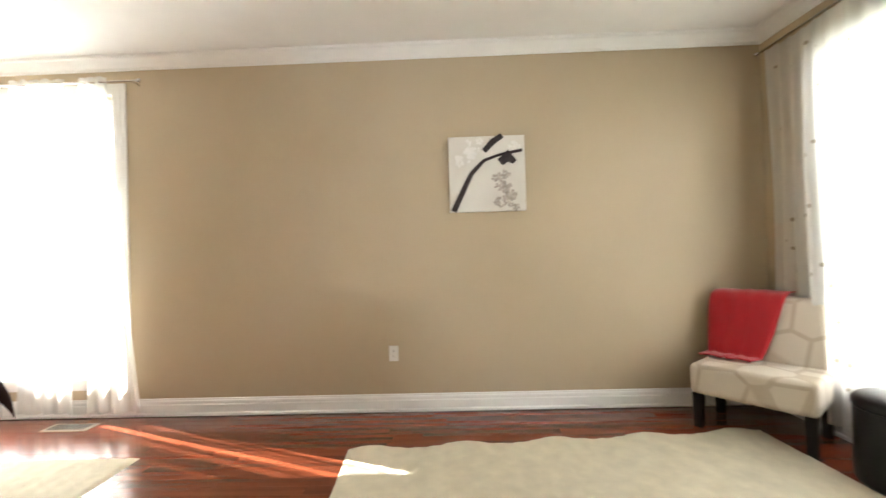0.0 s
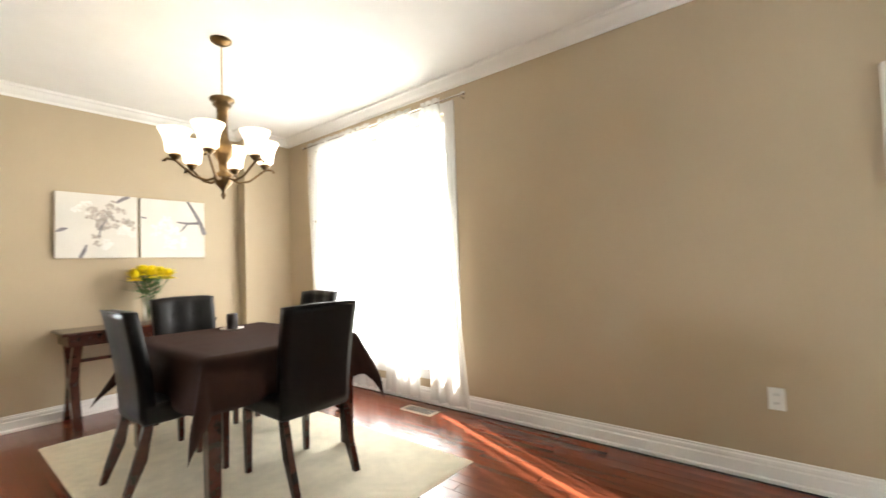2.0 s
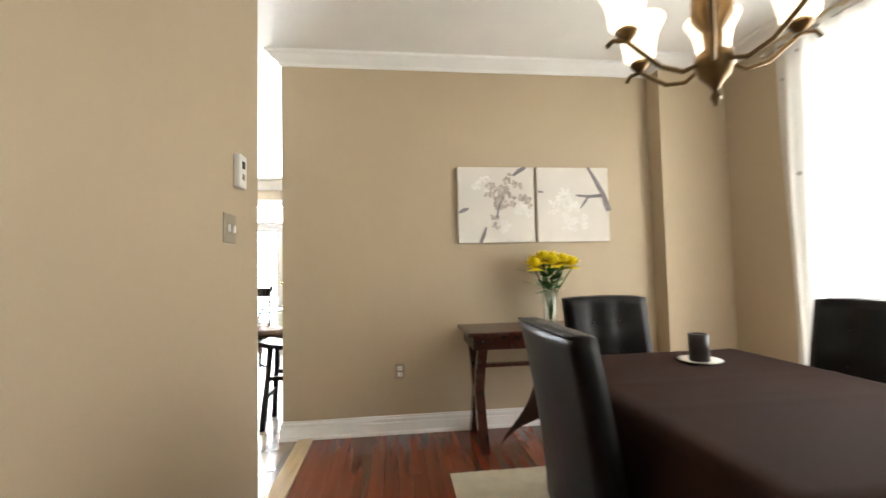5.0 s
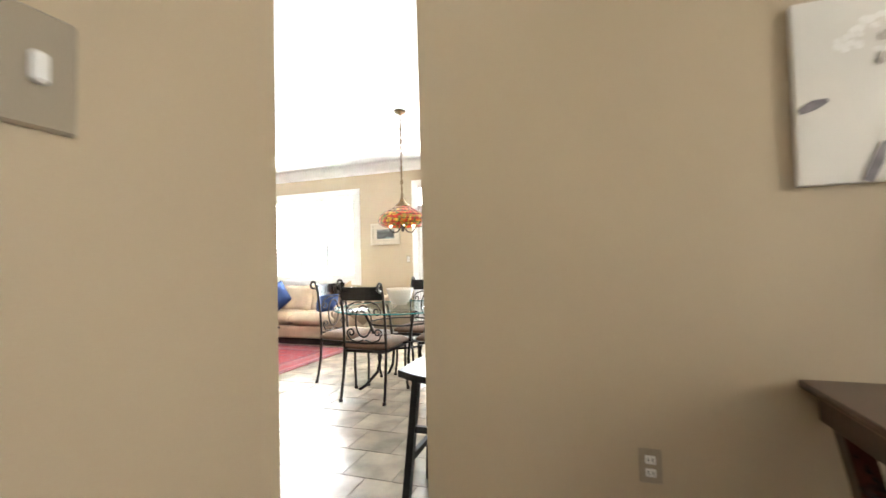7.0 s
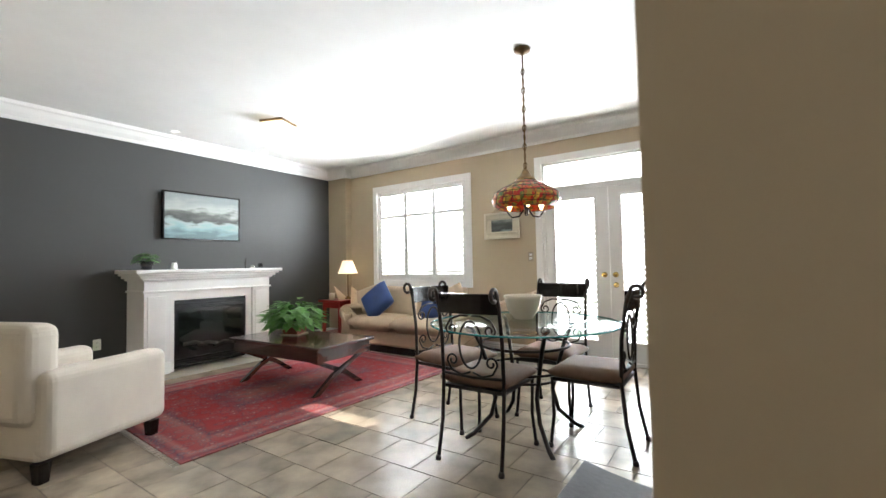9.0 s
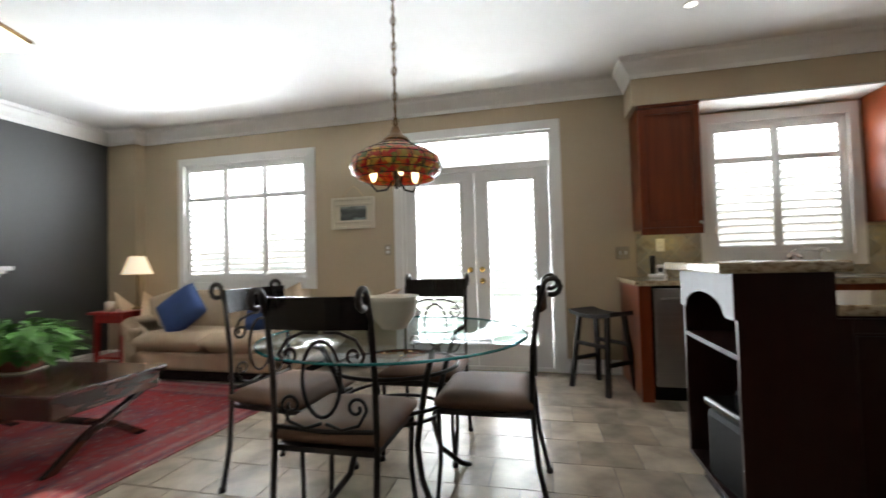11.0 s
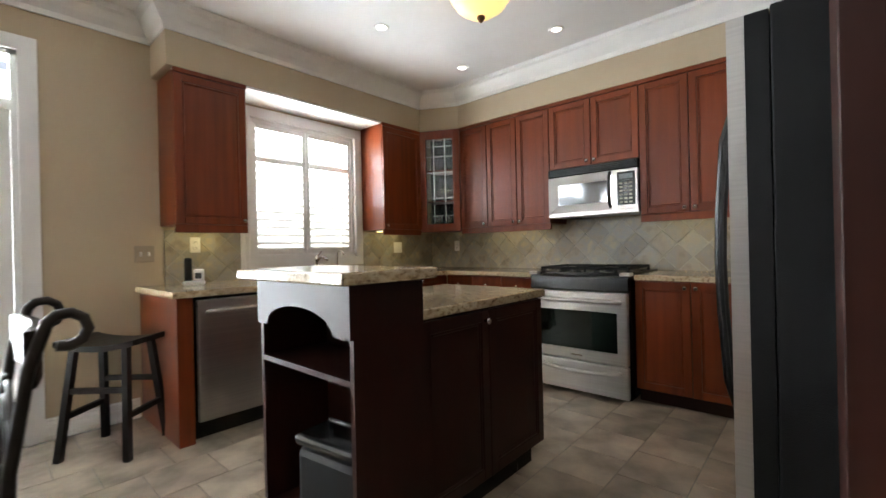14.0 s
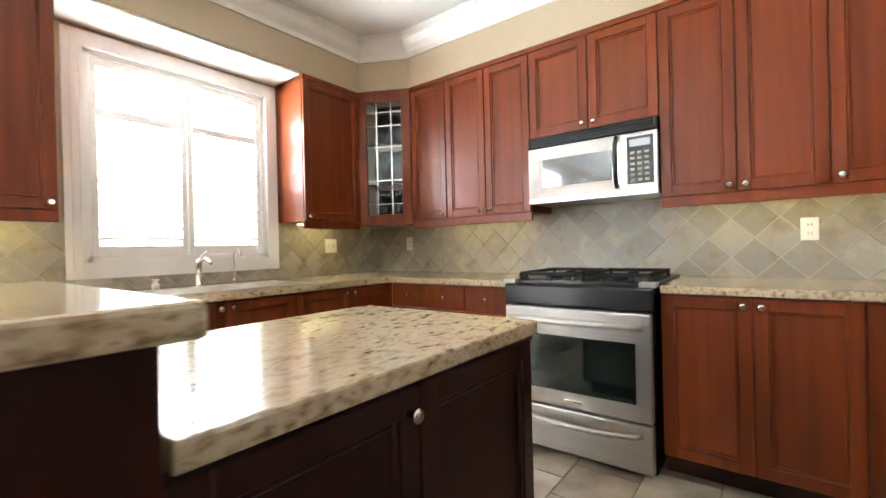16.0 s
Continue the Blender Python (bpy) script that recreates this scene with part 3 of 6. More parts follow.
def plain_window(name, axis, at, outward, a0, a1, z0, z1, label):
    win = tagged(part(name, casing(name, axis, at, -outward, a0, a1, z0, z1), WHITE), label, "window", kind="structure")
    bm, gl = bmesh.new(), bmesh.new()
    u, v = sorted((at + outward * 0.06, at + outward * 0.16))
    mid = a0 + (a1 - a0) * 0.28
    for p, q, lo, hi in ((a0, a0 + 0.05, z0, z1), (a1 - 0.05, a1, z0, z1), (a0, a1, z0, z0 + 0.05), (a0, a1, z1 - 0.05, z1), (mid - 0.025, mid + 0.025, z0, z1)):
        box(bm, u, v, p, q, lo, hi) if axis == "x" else box(bm, p, q, u, v, lo, hi)
    u, v = u + 0.05, u + 0.054
    box(gl, u, v, a0, a1, z0, z1) if axis == "x" else box(gl, a0, a1, u, v, z0, z1)
    part("window_frame", bm, WHITE, win)
    part("pane", gl, PANE, win).visible_shadow = False


plain_window("window_dining", "y", NW, 1, *WIN_N, "tall white window behind sheer curtains")
plain_window("window_living", "x", EAST, 1, *WIN_E, "wide white window behind sheer curtains")


# ---- outside ----
structure("ground", bx(-80, 80, -80, 80, -0.75, -0.70), GRASS, "flat lawn outside the house", "ground")


def glowing_distance(name):
    """Bright sky over pale hazy foliage, with daylight and haze put into its emission."""
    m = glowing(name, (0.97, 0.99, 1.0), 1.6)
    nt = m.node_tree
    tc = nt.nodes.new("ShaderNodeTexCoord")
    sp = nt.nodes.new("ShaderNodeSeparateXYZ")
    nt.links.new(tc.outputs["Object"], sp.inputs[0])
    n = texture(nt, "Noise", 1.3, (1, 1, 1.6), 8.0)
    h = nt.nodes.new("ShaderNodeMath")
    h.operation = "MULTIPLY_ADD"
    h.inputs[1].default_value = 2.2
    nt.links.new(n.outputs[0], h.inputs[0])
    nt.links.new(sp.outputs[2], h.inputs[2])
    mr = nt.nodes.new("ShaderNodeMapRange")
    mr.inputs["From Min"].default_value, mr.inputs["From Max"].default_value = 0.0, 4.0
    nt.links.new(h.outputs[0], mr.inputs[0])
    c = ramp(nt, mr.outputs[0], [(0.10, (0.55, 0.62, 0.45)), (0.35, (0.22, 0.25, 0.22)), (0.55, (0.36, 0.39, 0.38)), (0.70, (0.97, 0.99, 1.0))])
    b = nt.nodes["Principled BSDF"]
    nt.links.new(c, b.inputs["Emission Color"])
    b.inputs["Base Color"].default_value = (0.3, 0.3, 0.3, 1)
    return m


GLARE = glowing_distance("glowing_garden_backdrop")
# added self-lit sheets: blown-out view and extra window light
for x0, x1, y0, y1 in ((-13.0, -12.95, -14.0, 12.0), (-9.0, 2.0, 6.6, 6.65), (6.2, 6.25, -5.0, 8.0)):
    structure("backdrop", bx(x0, x1, y0, y1, -0.70, 3.3), GLARE, "added glowing backdrop of daylight and foliage outside the windows", "backdrop")


# ---- kitchen ----
def panel_door(parent, x0, x1, z0, z1, y, material, knob=None, name="door"):
    """A framed cabinet door in the front plane y (facing -y), with a recessed panel inside a moulded rim."""
    bm = bmesh.new()
    w = 0.050
    for p, q, lo, hi in ((x0, x0 + w, z0, z1), (x1 - w, x1, z0, z1), (x0 + w, x1 - w, z0, z0 + w), (x0 + w, x1 - w, z1 - w, z1)):
        box(bm, p, q, y - 0.02, y, lo, hi, bevel=0.002, seg=1)
    d = part(name, bm, material, parent)
    part("panel", bx(x0 + w - 0.002, x1 - w + 0.002, y - 0.006, y - 0.001, z0 + w - 0.002, z1 - w + 0.002), material, d)
    bm = bmesh.new()
    r = 0.014
    for p, q, lo, hi in ((x0 + w, x0 + w + r, z0 + w, z1 - w), (x1 - w - r, x1 - w, z0 + w, z1 - w), (x0 + w + r, x1 - w - r, z0 + w, z0 + w + r), (x0 + w + r, x1 - w - r, z1 - w - r, z1 - w)):
        box(bm, p, q, y - 0.015, y - 0.005, lo, hi, bevel=0.004, seg=1)
    part("moulding", bm, material, d)
    if knob:
        bm = bmesh.new()
        lathe(bm, [(0.006, 0), (0.006, 0.012), (0.014, 0.02), (0.015, 0.026), (0.008, 0.031)], 12)
        bmesh.ops.transform(bm, verts=bm.verts, matrix=pose(knob[0], y - 0.02, knob[1], 90, 0, 0))
        part("knob", bm, CHROME, d, "round nickel knob")
    return d


def upper(label, at, turn, w, z0, z1, n, depth, knobs, valance=True, group="upper kitchen cabinets"):
    c = thing("wall_cabinet", label, "cabinet", at, turn, group)
    part("body", bx(0, w, 0, depth, z0, z1), CHERRY, c)
    for k in range(n):
        p, q = k * w / n + 0.003, (k + 1) * w / n - 0.003
        panel_door(c, p, q, z0 + 0.003, z1 - 0.025, -0.001, CHERRY, (q - 0.03 if knobs[k] == "r" else p + 0.03, z0 + 0.035))
    part("top_rail", bx(-0.004, w + 0.004, -0.024, 0, z1 - 0.02, z1 + 0.012, bevel=0.004), CHERRY, c)
    if valance:
        part("light_rail", bx(0, w, -0.012, 0.008, z0 - 0.055, z0, bevel=0.003), CHERRY, c)
    return c


upper("cherry wall cabinet beside the sink window", (-9.17, 0.30, 0), 90, 0.48, 1.325, 2.37, 1, 0.33, "r")
upper("cherry wall cabinet by the glass corner cabinet", (-9.17, 2.11, 0), 90, 0.52, 1.325, 2.37, 1, 0.33, "l")
upper("three-door cherry wall cabinet", (-8.765, 2.85, 0), 0, 1.025, 1.325, 2.37, 3, 0.31, "rrl")
upper("short cherry cabinet above the microwave", (-7.74, 2.85, 0), 0, 0.76, 1.79, 2.37, 2, 0.31, "rl", False)
upper("cherry wall cabinet with three doors near the fridge", (-6.98, 2.85, 0), 0, 1.02, 1.345, 2.37, 3, 0.31, "rll")

corner = thing("corner_cabinet", "cherry corner wall cabinet with a leaded glass door", "cabinet", (-9.17, 2.64, 0), math.degrees(math.atan2(0.20, 0.395)))
cw = math.hypot(0.20, 0.395)
bm = bmesh.new()
prism(bm, [(0.0, 0.012), (cw, 0.012), (cw - 0.02, 0.28), (0.10, 0.36)], "z", 1.30, 1.345)
part("base", bm, CHERRY, corner)
bm = bmesh.new()
prism(bm, [(0.0, 0.012), (cw, 0.012), (cw - 0.02, 0.28), (0.10, 0.36)], "z", 2.34, 2.382)
part("top", bm, CHERRY, corner)
bm = bmesh.new()
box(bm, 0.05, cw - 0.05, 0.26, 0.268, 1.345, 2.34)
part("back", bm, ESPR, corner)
bm = bmesh.new()
for p, q, lo, hi in ((0, 0.075, 1.30, 2.38), (cw - 0.075, cw, 1.30, 2.38), (0.075, cw - 0.075, 1.30, 1.385), (0.075, cw - 0.075, 2.29, 2.38)):
    box(bm, p, q, -0.012, 0.012, lo, hi, bevel=0.003, seg=1)
door = part("door", bm, CHERRY, corner)
part("pane", bx(0.075, cw - 0.075, -0.001, 0.002, 1.385, 2.29), CASEGLASS, door)
bm = bmesh.new()
for p in (0.075 + 0.085, cw - 0.075 - 0.085):
    box(bm, p - 0.004, p + 0.004, -0.005, 0.004, 1.385, 2.29)
for z in (1.47, 1.66, 1.93, 2.10, 2.21):
    box(bm, 0.075, cw - 0.075, -0.004, 0.004, z - 0.003, z + 0.003)
part("leading", bm, CHROME, door, "silver leading bars")
for z in (1.62, 1.95):
    part("shelf", bx(0.08, cw - 0.08, 0.02, 0.25, z, z + 0.012), CHERRY, corner)
for k, (x, z) in enumerate(((0.14, 1.632), (0.22, 1.632), (0.30, 1.632), (0.17, 1.346), (0.28, 1.346))):
    g = thing("drinking_glass", "clear drinking glass on a cabinet shelf", "glass", corner.matrix_world @ Vector((x, 0.12, z)), 0, "glasses in the corner cabinet")
    bm = bmesh.new()
    lathe(bm, [(0.026, 0), (0.026, 0.006), (0.006, 0.012), (0.005, 0.05), (0.03, 0.07), (0.034, 0.13)], 14, cap=False)
    part("bowl", bm, CLEAR, g)


def base_unit(label, at, turn, w, doors, depth, drawer=False, z1=0.865):
    c = thing("base_cabinet", label, "cabinet", at, turn, "base kitchen cabinets")
    part("body", bx(0, w, 0, depth, 0.10, z1), CHERRY, c)
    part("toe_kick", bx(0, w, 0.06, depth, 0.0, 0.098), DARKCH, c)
    edges = [0] + list(doors)
    for k, (p, q) in enumerate(zip(edges, edges[1:])):
        if drawer:
            bm = bx(p + 0.004, q - 0.004, -0.02, -0.001, z1 - 0.16, z1 - 0.008, bevel=0.004)
            dr = part("drawer", bm, CHERRY, c)
            bm = bmesh.new()
            lathe(bm, [(0.006, 0), (0.006, 0.012), (0.014, 0.02), (0.015, 0.026), (0.008, 0.031)], 12)
            bmesh.ops.transform(bm, verts=bm.verts, matrix=pose((p + q) / 2, -0.02, z1 - 0.085, 90, 0, 0))
            part("knob", bm, CHROME, dr, "round nickel knob")
        top = z1 - 0.168 if drawer else z1 - 0.006
        panel_door(c, p + 0.003, q - 0.003, 0.105, top, -0.001, CHERRY, ((q - 0.032) if k % 2 == 0 else (p + 0.032), top - 0.035))
    return c


base_unit("cherry base cabinet beside the range with three doors", (-6.935, 2.53, 0), 0, 1.035, (0.352, 0.695, 1.035), 0.62)
base_unit("cherry corner base cabinet with drawers", (-8.70, 2.53, 0), 0, 0.965, (0.32, 0.64, 0.965), 0.62, True)
base_unit("cherry sink base cabinet", (-8.73, 0.93, 0), 90, 1.595, (0.40, 0.80, 1.20, 1.595), 0.75)

dw = thing("dishwasher", "stainless dishwasher with a cherry end panel", "dishwasher", (-8.73, 0.165, 0), 90)
part("end_panel", bx(0, 0.085, -0.02, 0.76, 0.0, 0.865), CHERRY, dw)
part("tub", bx(0.09, 0.76, 0.0, 0.72, 0.09, 0.86), BLACK, dw)
part("door", bx(0.105, 0.745, -0.035, 0.0, 0.12, 0.845, bevel=0.006), STEEL, dw)
bm = tube(bmesh.new(), [(0.16, -0.035, 0.77), (0.16, -0.06, 0.775), (0.19, -0.07, 0.775), (0.66, -0.07, 0.775), (0.69, -0.06, 0.775), (0.69, -0.035, 0.77)], 0.011)
part("handle", bm, STEEL, dw)
part("toe_kick", bx(0.09, 0.76, 0.05, 0.1, 0.0, 0.09), BLACK, dw)

bm = bmesh.new()
prism(bm, [(FW + 0.004, 0.14), (-8.685, 0.14), (-8.685, 2.49), (-7.725, 2.49), (-7.725, SW - 0.004), (FW + 0.004, SW - 0.004)], "z", 0.867, 0.905)
ct = tagged(part("countertop", bm, GRANITE), "speckled beige granite worktop with the sink", "countertop")
bm = bmesh.new()
box(bm, -6.93, -5.90, 2.49, SW - 0.004, 0.867, 0.905, bevel=0.004)
tagged(part("countertop", bm, GRANITE), "speckled beige granite worktop beside the range", "countertop")
# sink rim and taps
sk = thing("sink", "stainless double sink set into the granite", "sink", (-9.02, 1.5, 0.905))
bm = bmesh.new()
for p, q, lo, hi in ((-0.22, -0.19, -0.4, 0.4), (0.19, 0.22, -0.4, 0.4), (-0.19, 0.19, -0.4, -0.37), (-0.19, 0.19, 0.37, 0.4), (-0.19, 0.19, -0.02, 0.02)):
    box(bm, p, q, lo, hi, 0.0, 0.006)
part("rim", bm, STEEL, sk)
part("basin", bx(-0.19, 0.19, -0.37, 0.37, 0.0005, 0.003), STEEL, sk)
fc = thing("faucet", "polished single-lever kitchen tap", "faucet", (-9.33, 1.46, 0.905))
bm = lathe(bmesh.new(), [(0.028, 0), (0.026, 0.01), (0.020, 0.02), (0.018, 0.12), (0.022, 0.15), (0.014, 0.17)], 14)
part("body", bm, CHROME, fc)
part("spout", tube(bmesh.new(), [(0, 0, 0.12), (0.04, 0, 0.16), (0.10, 0, 0.17), (0.17, 0, 0.14)], 0.013), CHROME, fc)
part("lever", tube(bmesh.new(), [(0, 0, 0.165), (0.0, 0.03, 0.20), (0, 0.05, 0.215)], 0.007), CHROME, fc)
f2 = thing("filter_tap", "slim gooseneck drinking water tap", "faucet", (-9.33, 1.68, 0.905))
part("neck", tube(bmesh.new(), [(0, 0, 0)] + [(0, 0, 0.12)] + [(0.05 - 0.05 * math.cos(a), 0, 0.17 + 0.05 * math.sin(a)) for a in (0.0, 0.6, 1.2, 1.8, 2.4, 3.0)], 0.006), CHROME, f2)
part("base", lathe(bmesh.new(), [(0.018, 0), (0.015, 0.02), (0.008, 0.03)], 12), CHROME, f2)
sd = thing("soap_dispenser", "white soap pump by the sink", "dispenser", (-9.32, 1.22, 0.905))
part("body", lathe(bmesh.new(), [(0.02, 0), (0.02, 0.03), (0.012, 0.04), (0.012, 0.05), (0.02, 0.053), (0.02, 0.06)], 12), OUTLET, sd)

# microwave
mw = thing("microwave", "stainless over-the-range microwave with black vent", "microwave", (-7.74, 2.80, 0))
part("body", bx(0.002, 0.758, 0.03, 0.355, 1.375, 1.785), BLACK, mw)
bm = bmesh.new()
box(bm, 0.004, 0.756, 0.0, 0.03, 1.715, 1.783, bevel=0.006)
v = part("vent_grille", bm, BLACK, mw)
for k in range(4):
    part("vent_slat", bx(0.02, 0.735, -0.006, 0.002, 1.727 + k * 0.013, 1.734 + k * 0.013), BLACKT, v)
bm = bmesh.new()
x0, x1, z0, z1 = 0.004, 0.565, 1.40, 1.712
o = [(x0, 0, z0), (x1, 0, z0), (x1, 0, z1), (x0, 0, z1)]
inn = [(x0 + 0.085, 0.022, z0 + 0.07), (x1 - 0.055, 0.022, z0 + 0.07), (x1 - 0.055, 0.022, z1 - 0.07), (x0 + 0.085, 0.022, z1 - 0.07)]
vo, vi, vb = ([bm.verts.new(p) for p in o], [bm.verts.new(p) for p in inn], [bm.verts.new((p[0], 0.03, p[2])) for p in o])
for k in range(4):
    bm.faces.new((vo[k], vo[(k + 1) % 4], vi[(k + 1) % 4], vi[k]))
    bm.faces.new((vo[(k + 1) % 4], vo[k], vb[k], vb[(k + 1) % 4]))
d = part("door", bm, STEEL, mw)
part("window", bx(0.09, 0.51, 0.018, 0.03, 1.47, 1.642), SILVERGLASS, d)
part("handle", tube(bmesh.new(), [(0.545, 0.0, 1.42), (0.545, -0.03, 1.46), (0.545, -0.036, 1.56), (0.545, -0.03, 1.66), (0.545, 0.0, 1.70)], 0.014), BLACK, d)
cp = part("control_panel", bx(0.567, 0.756, 0.0, 0.03, 1.40, 1.712, bevel=0.005), STEEL, mw)
part("keypad", bx(0.60, 0.735, -0.003, 0.002, 1.43, 1.69), BLACK, cp)
part("display", bx(0.615, 0.72, -0.005, -0.002, 1.635, 1.675), SILVERGLASS, cp)
for r in range(6):
    for c in range(3):
        part("key", bx(0.618 + c * 0.036, 0.64 + c * 0.036, -0.005, -0.003, 1.445 + r * 0.03, 1.458 + r * 0.03), TAUPE, cp)
part("underside", bx(0.004, 0.756, 0.0, 0.34, 1.37, 1.40), STEEL, mw)

# range
rg = thing("range", "stainless slide-in gas range with black cooktop", "range", (-7.715, 2.44, 0))
part("body", bx(0.0, 0.765, 0.02, 0.70, 0.02, 0.86), BLACK, rg)
part("control_front", bx(-0.005, 0.77, -0.015, 0.05, 0.78, 0.895, bevel=0.012), BLACK, rg)
d = part("oven_door", bx(0.006, 0.759, -0.03, 0.02, 0.265, 0.775, bevel=0.008), STEEL, rg)
part("window", bx(0.075, 0.69, -0.036, -0.028, 0.35, 0.635, bevel=0.002, seg=1), DARKGLASS, d)
part("handle", tube(bmesh.new(), [(0.05, -0.03, 0.71), (0.06, -0.065, 0.715), (0.20, -0.078, 0.715), (0.38, -0.082, 0.715), (0.56, -0.078, 0.715), (0.70, -0.065, 0.715), (0.71, -0.03, 0.71)], 0.016), STEEL, d)
part("badge", bx(0.34, 0.43, -0.033, -0.029, 0.295, 0.31, bevel=0.002, seg=1), CHROME, d)
dr = part("drawer", bx(0.006, 0.759, -0.03, 0.02, 0.03, 0.255, bevel=0.008), STEEL, rg)
part("handle", tube(bmesh.new(), [(0.05, -0.03, 0.21), (0.07, -0.055, 0.205), (0.25, -0.065, 0.19), (0.38, -0.068, 0.188), (0.51, -0.065, 0.19), (0.69, -0.055, 0.205), (0.71, -0.03, 0.21)], 0.014), STEEL, dr)
part("cooktop", bx(-0.012, 0.777, 0.03, 0.66, 0.895, 0.918, bevel=0.005), BLACK, rg)
part("end_cap", bx(-0.014, 0.06, -0.012, 0.06, 0.896, 0.92, bevel=0.004), STEEL, rg)
part("end_cap", bx(0.705, 0.779, -0.012, 0.06, 0.896, 0.92, bevel=0.004), STEEL, rg)
for gx in (0.03, 0.40):
    bm = bmesh.new()
    for k in range(2):
        box(bm, gx, gx + 0.335, 0.10 + k * 0.48, 0.116 + k * 0.48, 0.935, 0.955, bevel=0.003, seg=1)
        box(bm, gx + k * 0.319, gx + 0.016 + k * 0.319, 0.10, 0.596, 0.935, 0.955, bevel=0.003, seg=1)
        cy = 0.22 + k * 0.25
        for a in range(4):
            c, s_ = math.cos(a * math.pi / 2), math.sin(a * math.pi / 2)
            bar(bm, (gx + 0.168 + 0.05 * c, cy + 0.05 * s_, 0.953), (gx + 0.168 + 0.155 * c, cy + 0.12 * s_, 0.953), 0.012)
    for x in (gx, gx + 0.319):
        for y in (0.10, 0.58):
            box(bm, x, x + 0.016, y, y + 0.016, 0.917, 0.94)
    part("grate", bm, BLACKT, rg)
    for cy in (0.22, 0.47):
        part("burner", lathe(bmesh.new(), [(0.05, 0.917), (0.05, 0.926), (0.03, 0.93), (0.03, 0.94), (0.0, 0.942)], 16, (gx + 0.168, cy, 0), cap=False), BLACKT, rg)
for k in range(5):
    bm = lathe(bmesh.new(), [(0.02, 0), (0.018, 0.012), (0.010, 0.022)], 12)
    bmesh.ops.transform(bm, verts=bm.verts, matrix=pose(0.1 + k * 0.14, 0.045, 0.917, 0, 0, 0))
    part("burner_knob", bm, BLACK, rg)

# island
isl = thing("kitchen_island", "dark cherry two-level island with open shelves", "island", (-7.64, 0.16, 0))
part("side_panel", bx(0, 0.02, 0, 0.31, 0.1, 1.013), DARKCH, isl)
part("side_panel", bx(0.60, 0.62, 0, 0.31, 0.1, 1.013), DARKCH, isl)
part("back_panel", bx(0.02, 0.60, 0.29, 0.31, 0.1, 1.013), DARKCH, isl)
part("bottom_panel", bx(0.02, 0.60, 0.0, 0.29, 0.1, 0.12), DARKCH, isl)
part("shelf", bx(0.02, 0.60, 0.0, 0.29, 0.69, 0.71), DARKCH, isl)
pts = [(0.0, 1.013), (0.0, 0.84), (0.07, 0.84)] + [(0.30 - 0.23 * math.cos(a), 0.84 + (0.085 if 0.3 < a < 2.85 else 0.03) * math.sin(a)) for a in [k * math.pi / 14 for k in range(1, 14)]] + [(0.55, 0.84), (0.62, 0.84), (0.62, 1.013)]
part("arched_apron", prism(bmesh.new(), pts, "y", -0.012, 0.0), DARKCH, isl, "apron panel with a scalloped arch")
part("body", bx(0.0, 0.575, 0.312, 1.22, 0.1, 0.853), DARKCH, isl)
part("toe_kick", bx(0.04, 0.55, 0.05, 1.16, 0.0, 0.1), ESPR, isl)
holder = new("door_front")
holder.parent = isl
holder.matrix_local = pose(0.576, 0.32, 0, 0, 0, 90)
panel_door(holder, 0.0, 0.425, 0.105, 0.845, 0, DARKCH, (0.395, 0.80))
panel_door(holder, 0.43, 0.895, 0.105, 0.845, 0, DARKCH)
for ch in list(holder.children):
    m = pose(0.576, 0.32, 0, 0, 0, 90)
    ch.parent = isl
    ch.matrix_local = m
bpy.data.objects.remove(holder)
tagged(part("island_worktop", bx(-7.73, -7.035, 0.485, 1.405, 0.855, 0.895, bevel=0.006), GRANITE), "polished beige granite on the lower island", "countertop")
tagged(part("bar_top", bx(-7.70, -6.97, 0.09, 0.50, 1.015, 1.055, bevel=0.007), GRANITE), "polished beige granite raised bar top", "countertop")
bag = thing("black_case", "black plastic case on the island's lower shelf", "case", (-7.22, 0.26, 0.12), 8)
part("body", bx(-0.16, 0.16, -0.09, 0.09, 0, 0.30, bevel=0.03), BLACKT, bag)
part("lid", bx(-0.165, 0.165, -0.095, 0.095, 0.305, 0.345, bevel=0.015), BLACK, bag)
part("handle", tube(bmesh.new(), [(-0.07, 0, 0.34), (-0.07, 0, 0.38), (0.07, 0, 0.38), (0.07, 0, 0.34)], 0.010), BLACK, bag)

# fridge and pantry
fr = thing("refrigerator", "stainless two-door refrigerator with black sides", "refrigerator", (-6.03, 0.82, 0), 0)
part("body", bx(0.0, 0.70, 0.0, 0.90, 0.02, 1.76, bevel=0.006), BLACKT, fr)
for p, q in ((0.002, 0.40), (0.405, 0.898)):
    bm = bmesh.new()
    n = 8
    arc = [(-0.005, p), (-0.005, q)] + [(-0.10 - 0.035 * math.sin(math.pi * (0.9 * ((q - (q - p) * k / n)) / 0.9)), q - (q - p) * k / n) for k in range(n + 1)]
    prism(bm, [(min(x, -0.058), y) for x, y in arc], "z", 0.10, 1.75)
    dd = part("door", bm, STEEL, fr)
    part("door_liner", bx(-0.0575, -0.003, p, q, 0.10, 1.75), BLACKT, dd)
    hy = q - 0.035 if p < 0.1 else p + 0.035
    part("handle", tube(bmesh.new(), [(-0.13, hy, 0.50), (-0.165, hy, 0.62), (-0.182, hy, 0.88), (-0.186, hy, 1.05), (-0.182, hy, 1.22), (-0.165, hy, 1.48), (-0.13, hy, 1.60)], 0.014), BLACK, dd)
part("toe_grille", bx(-0.03, 0.0, 0.02, 0.88, 0.02, 0.095), BLACK, fr)
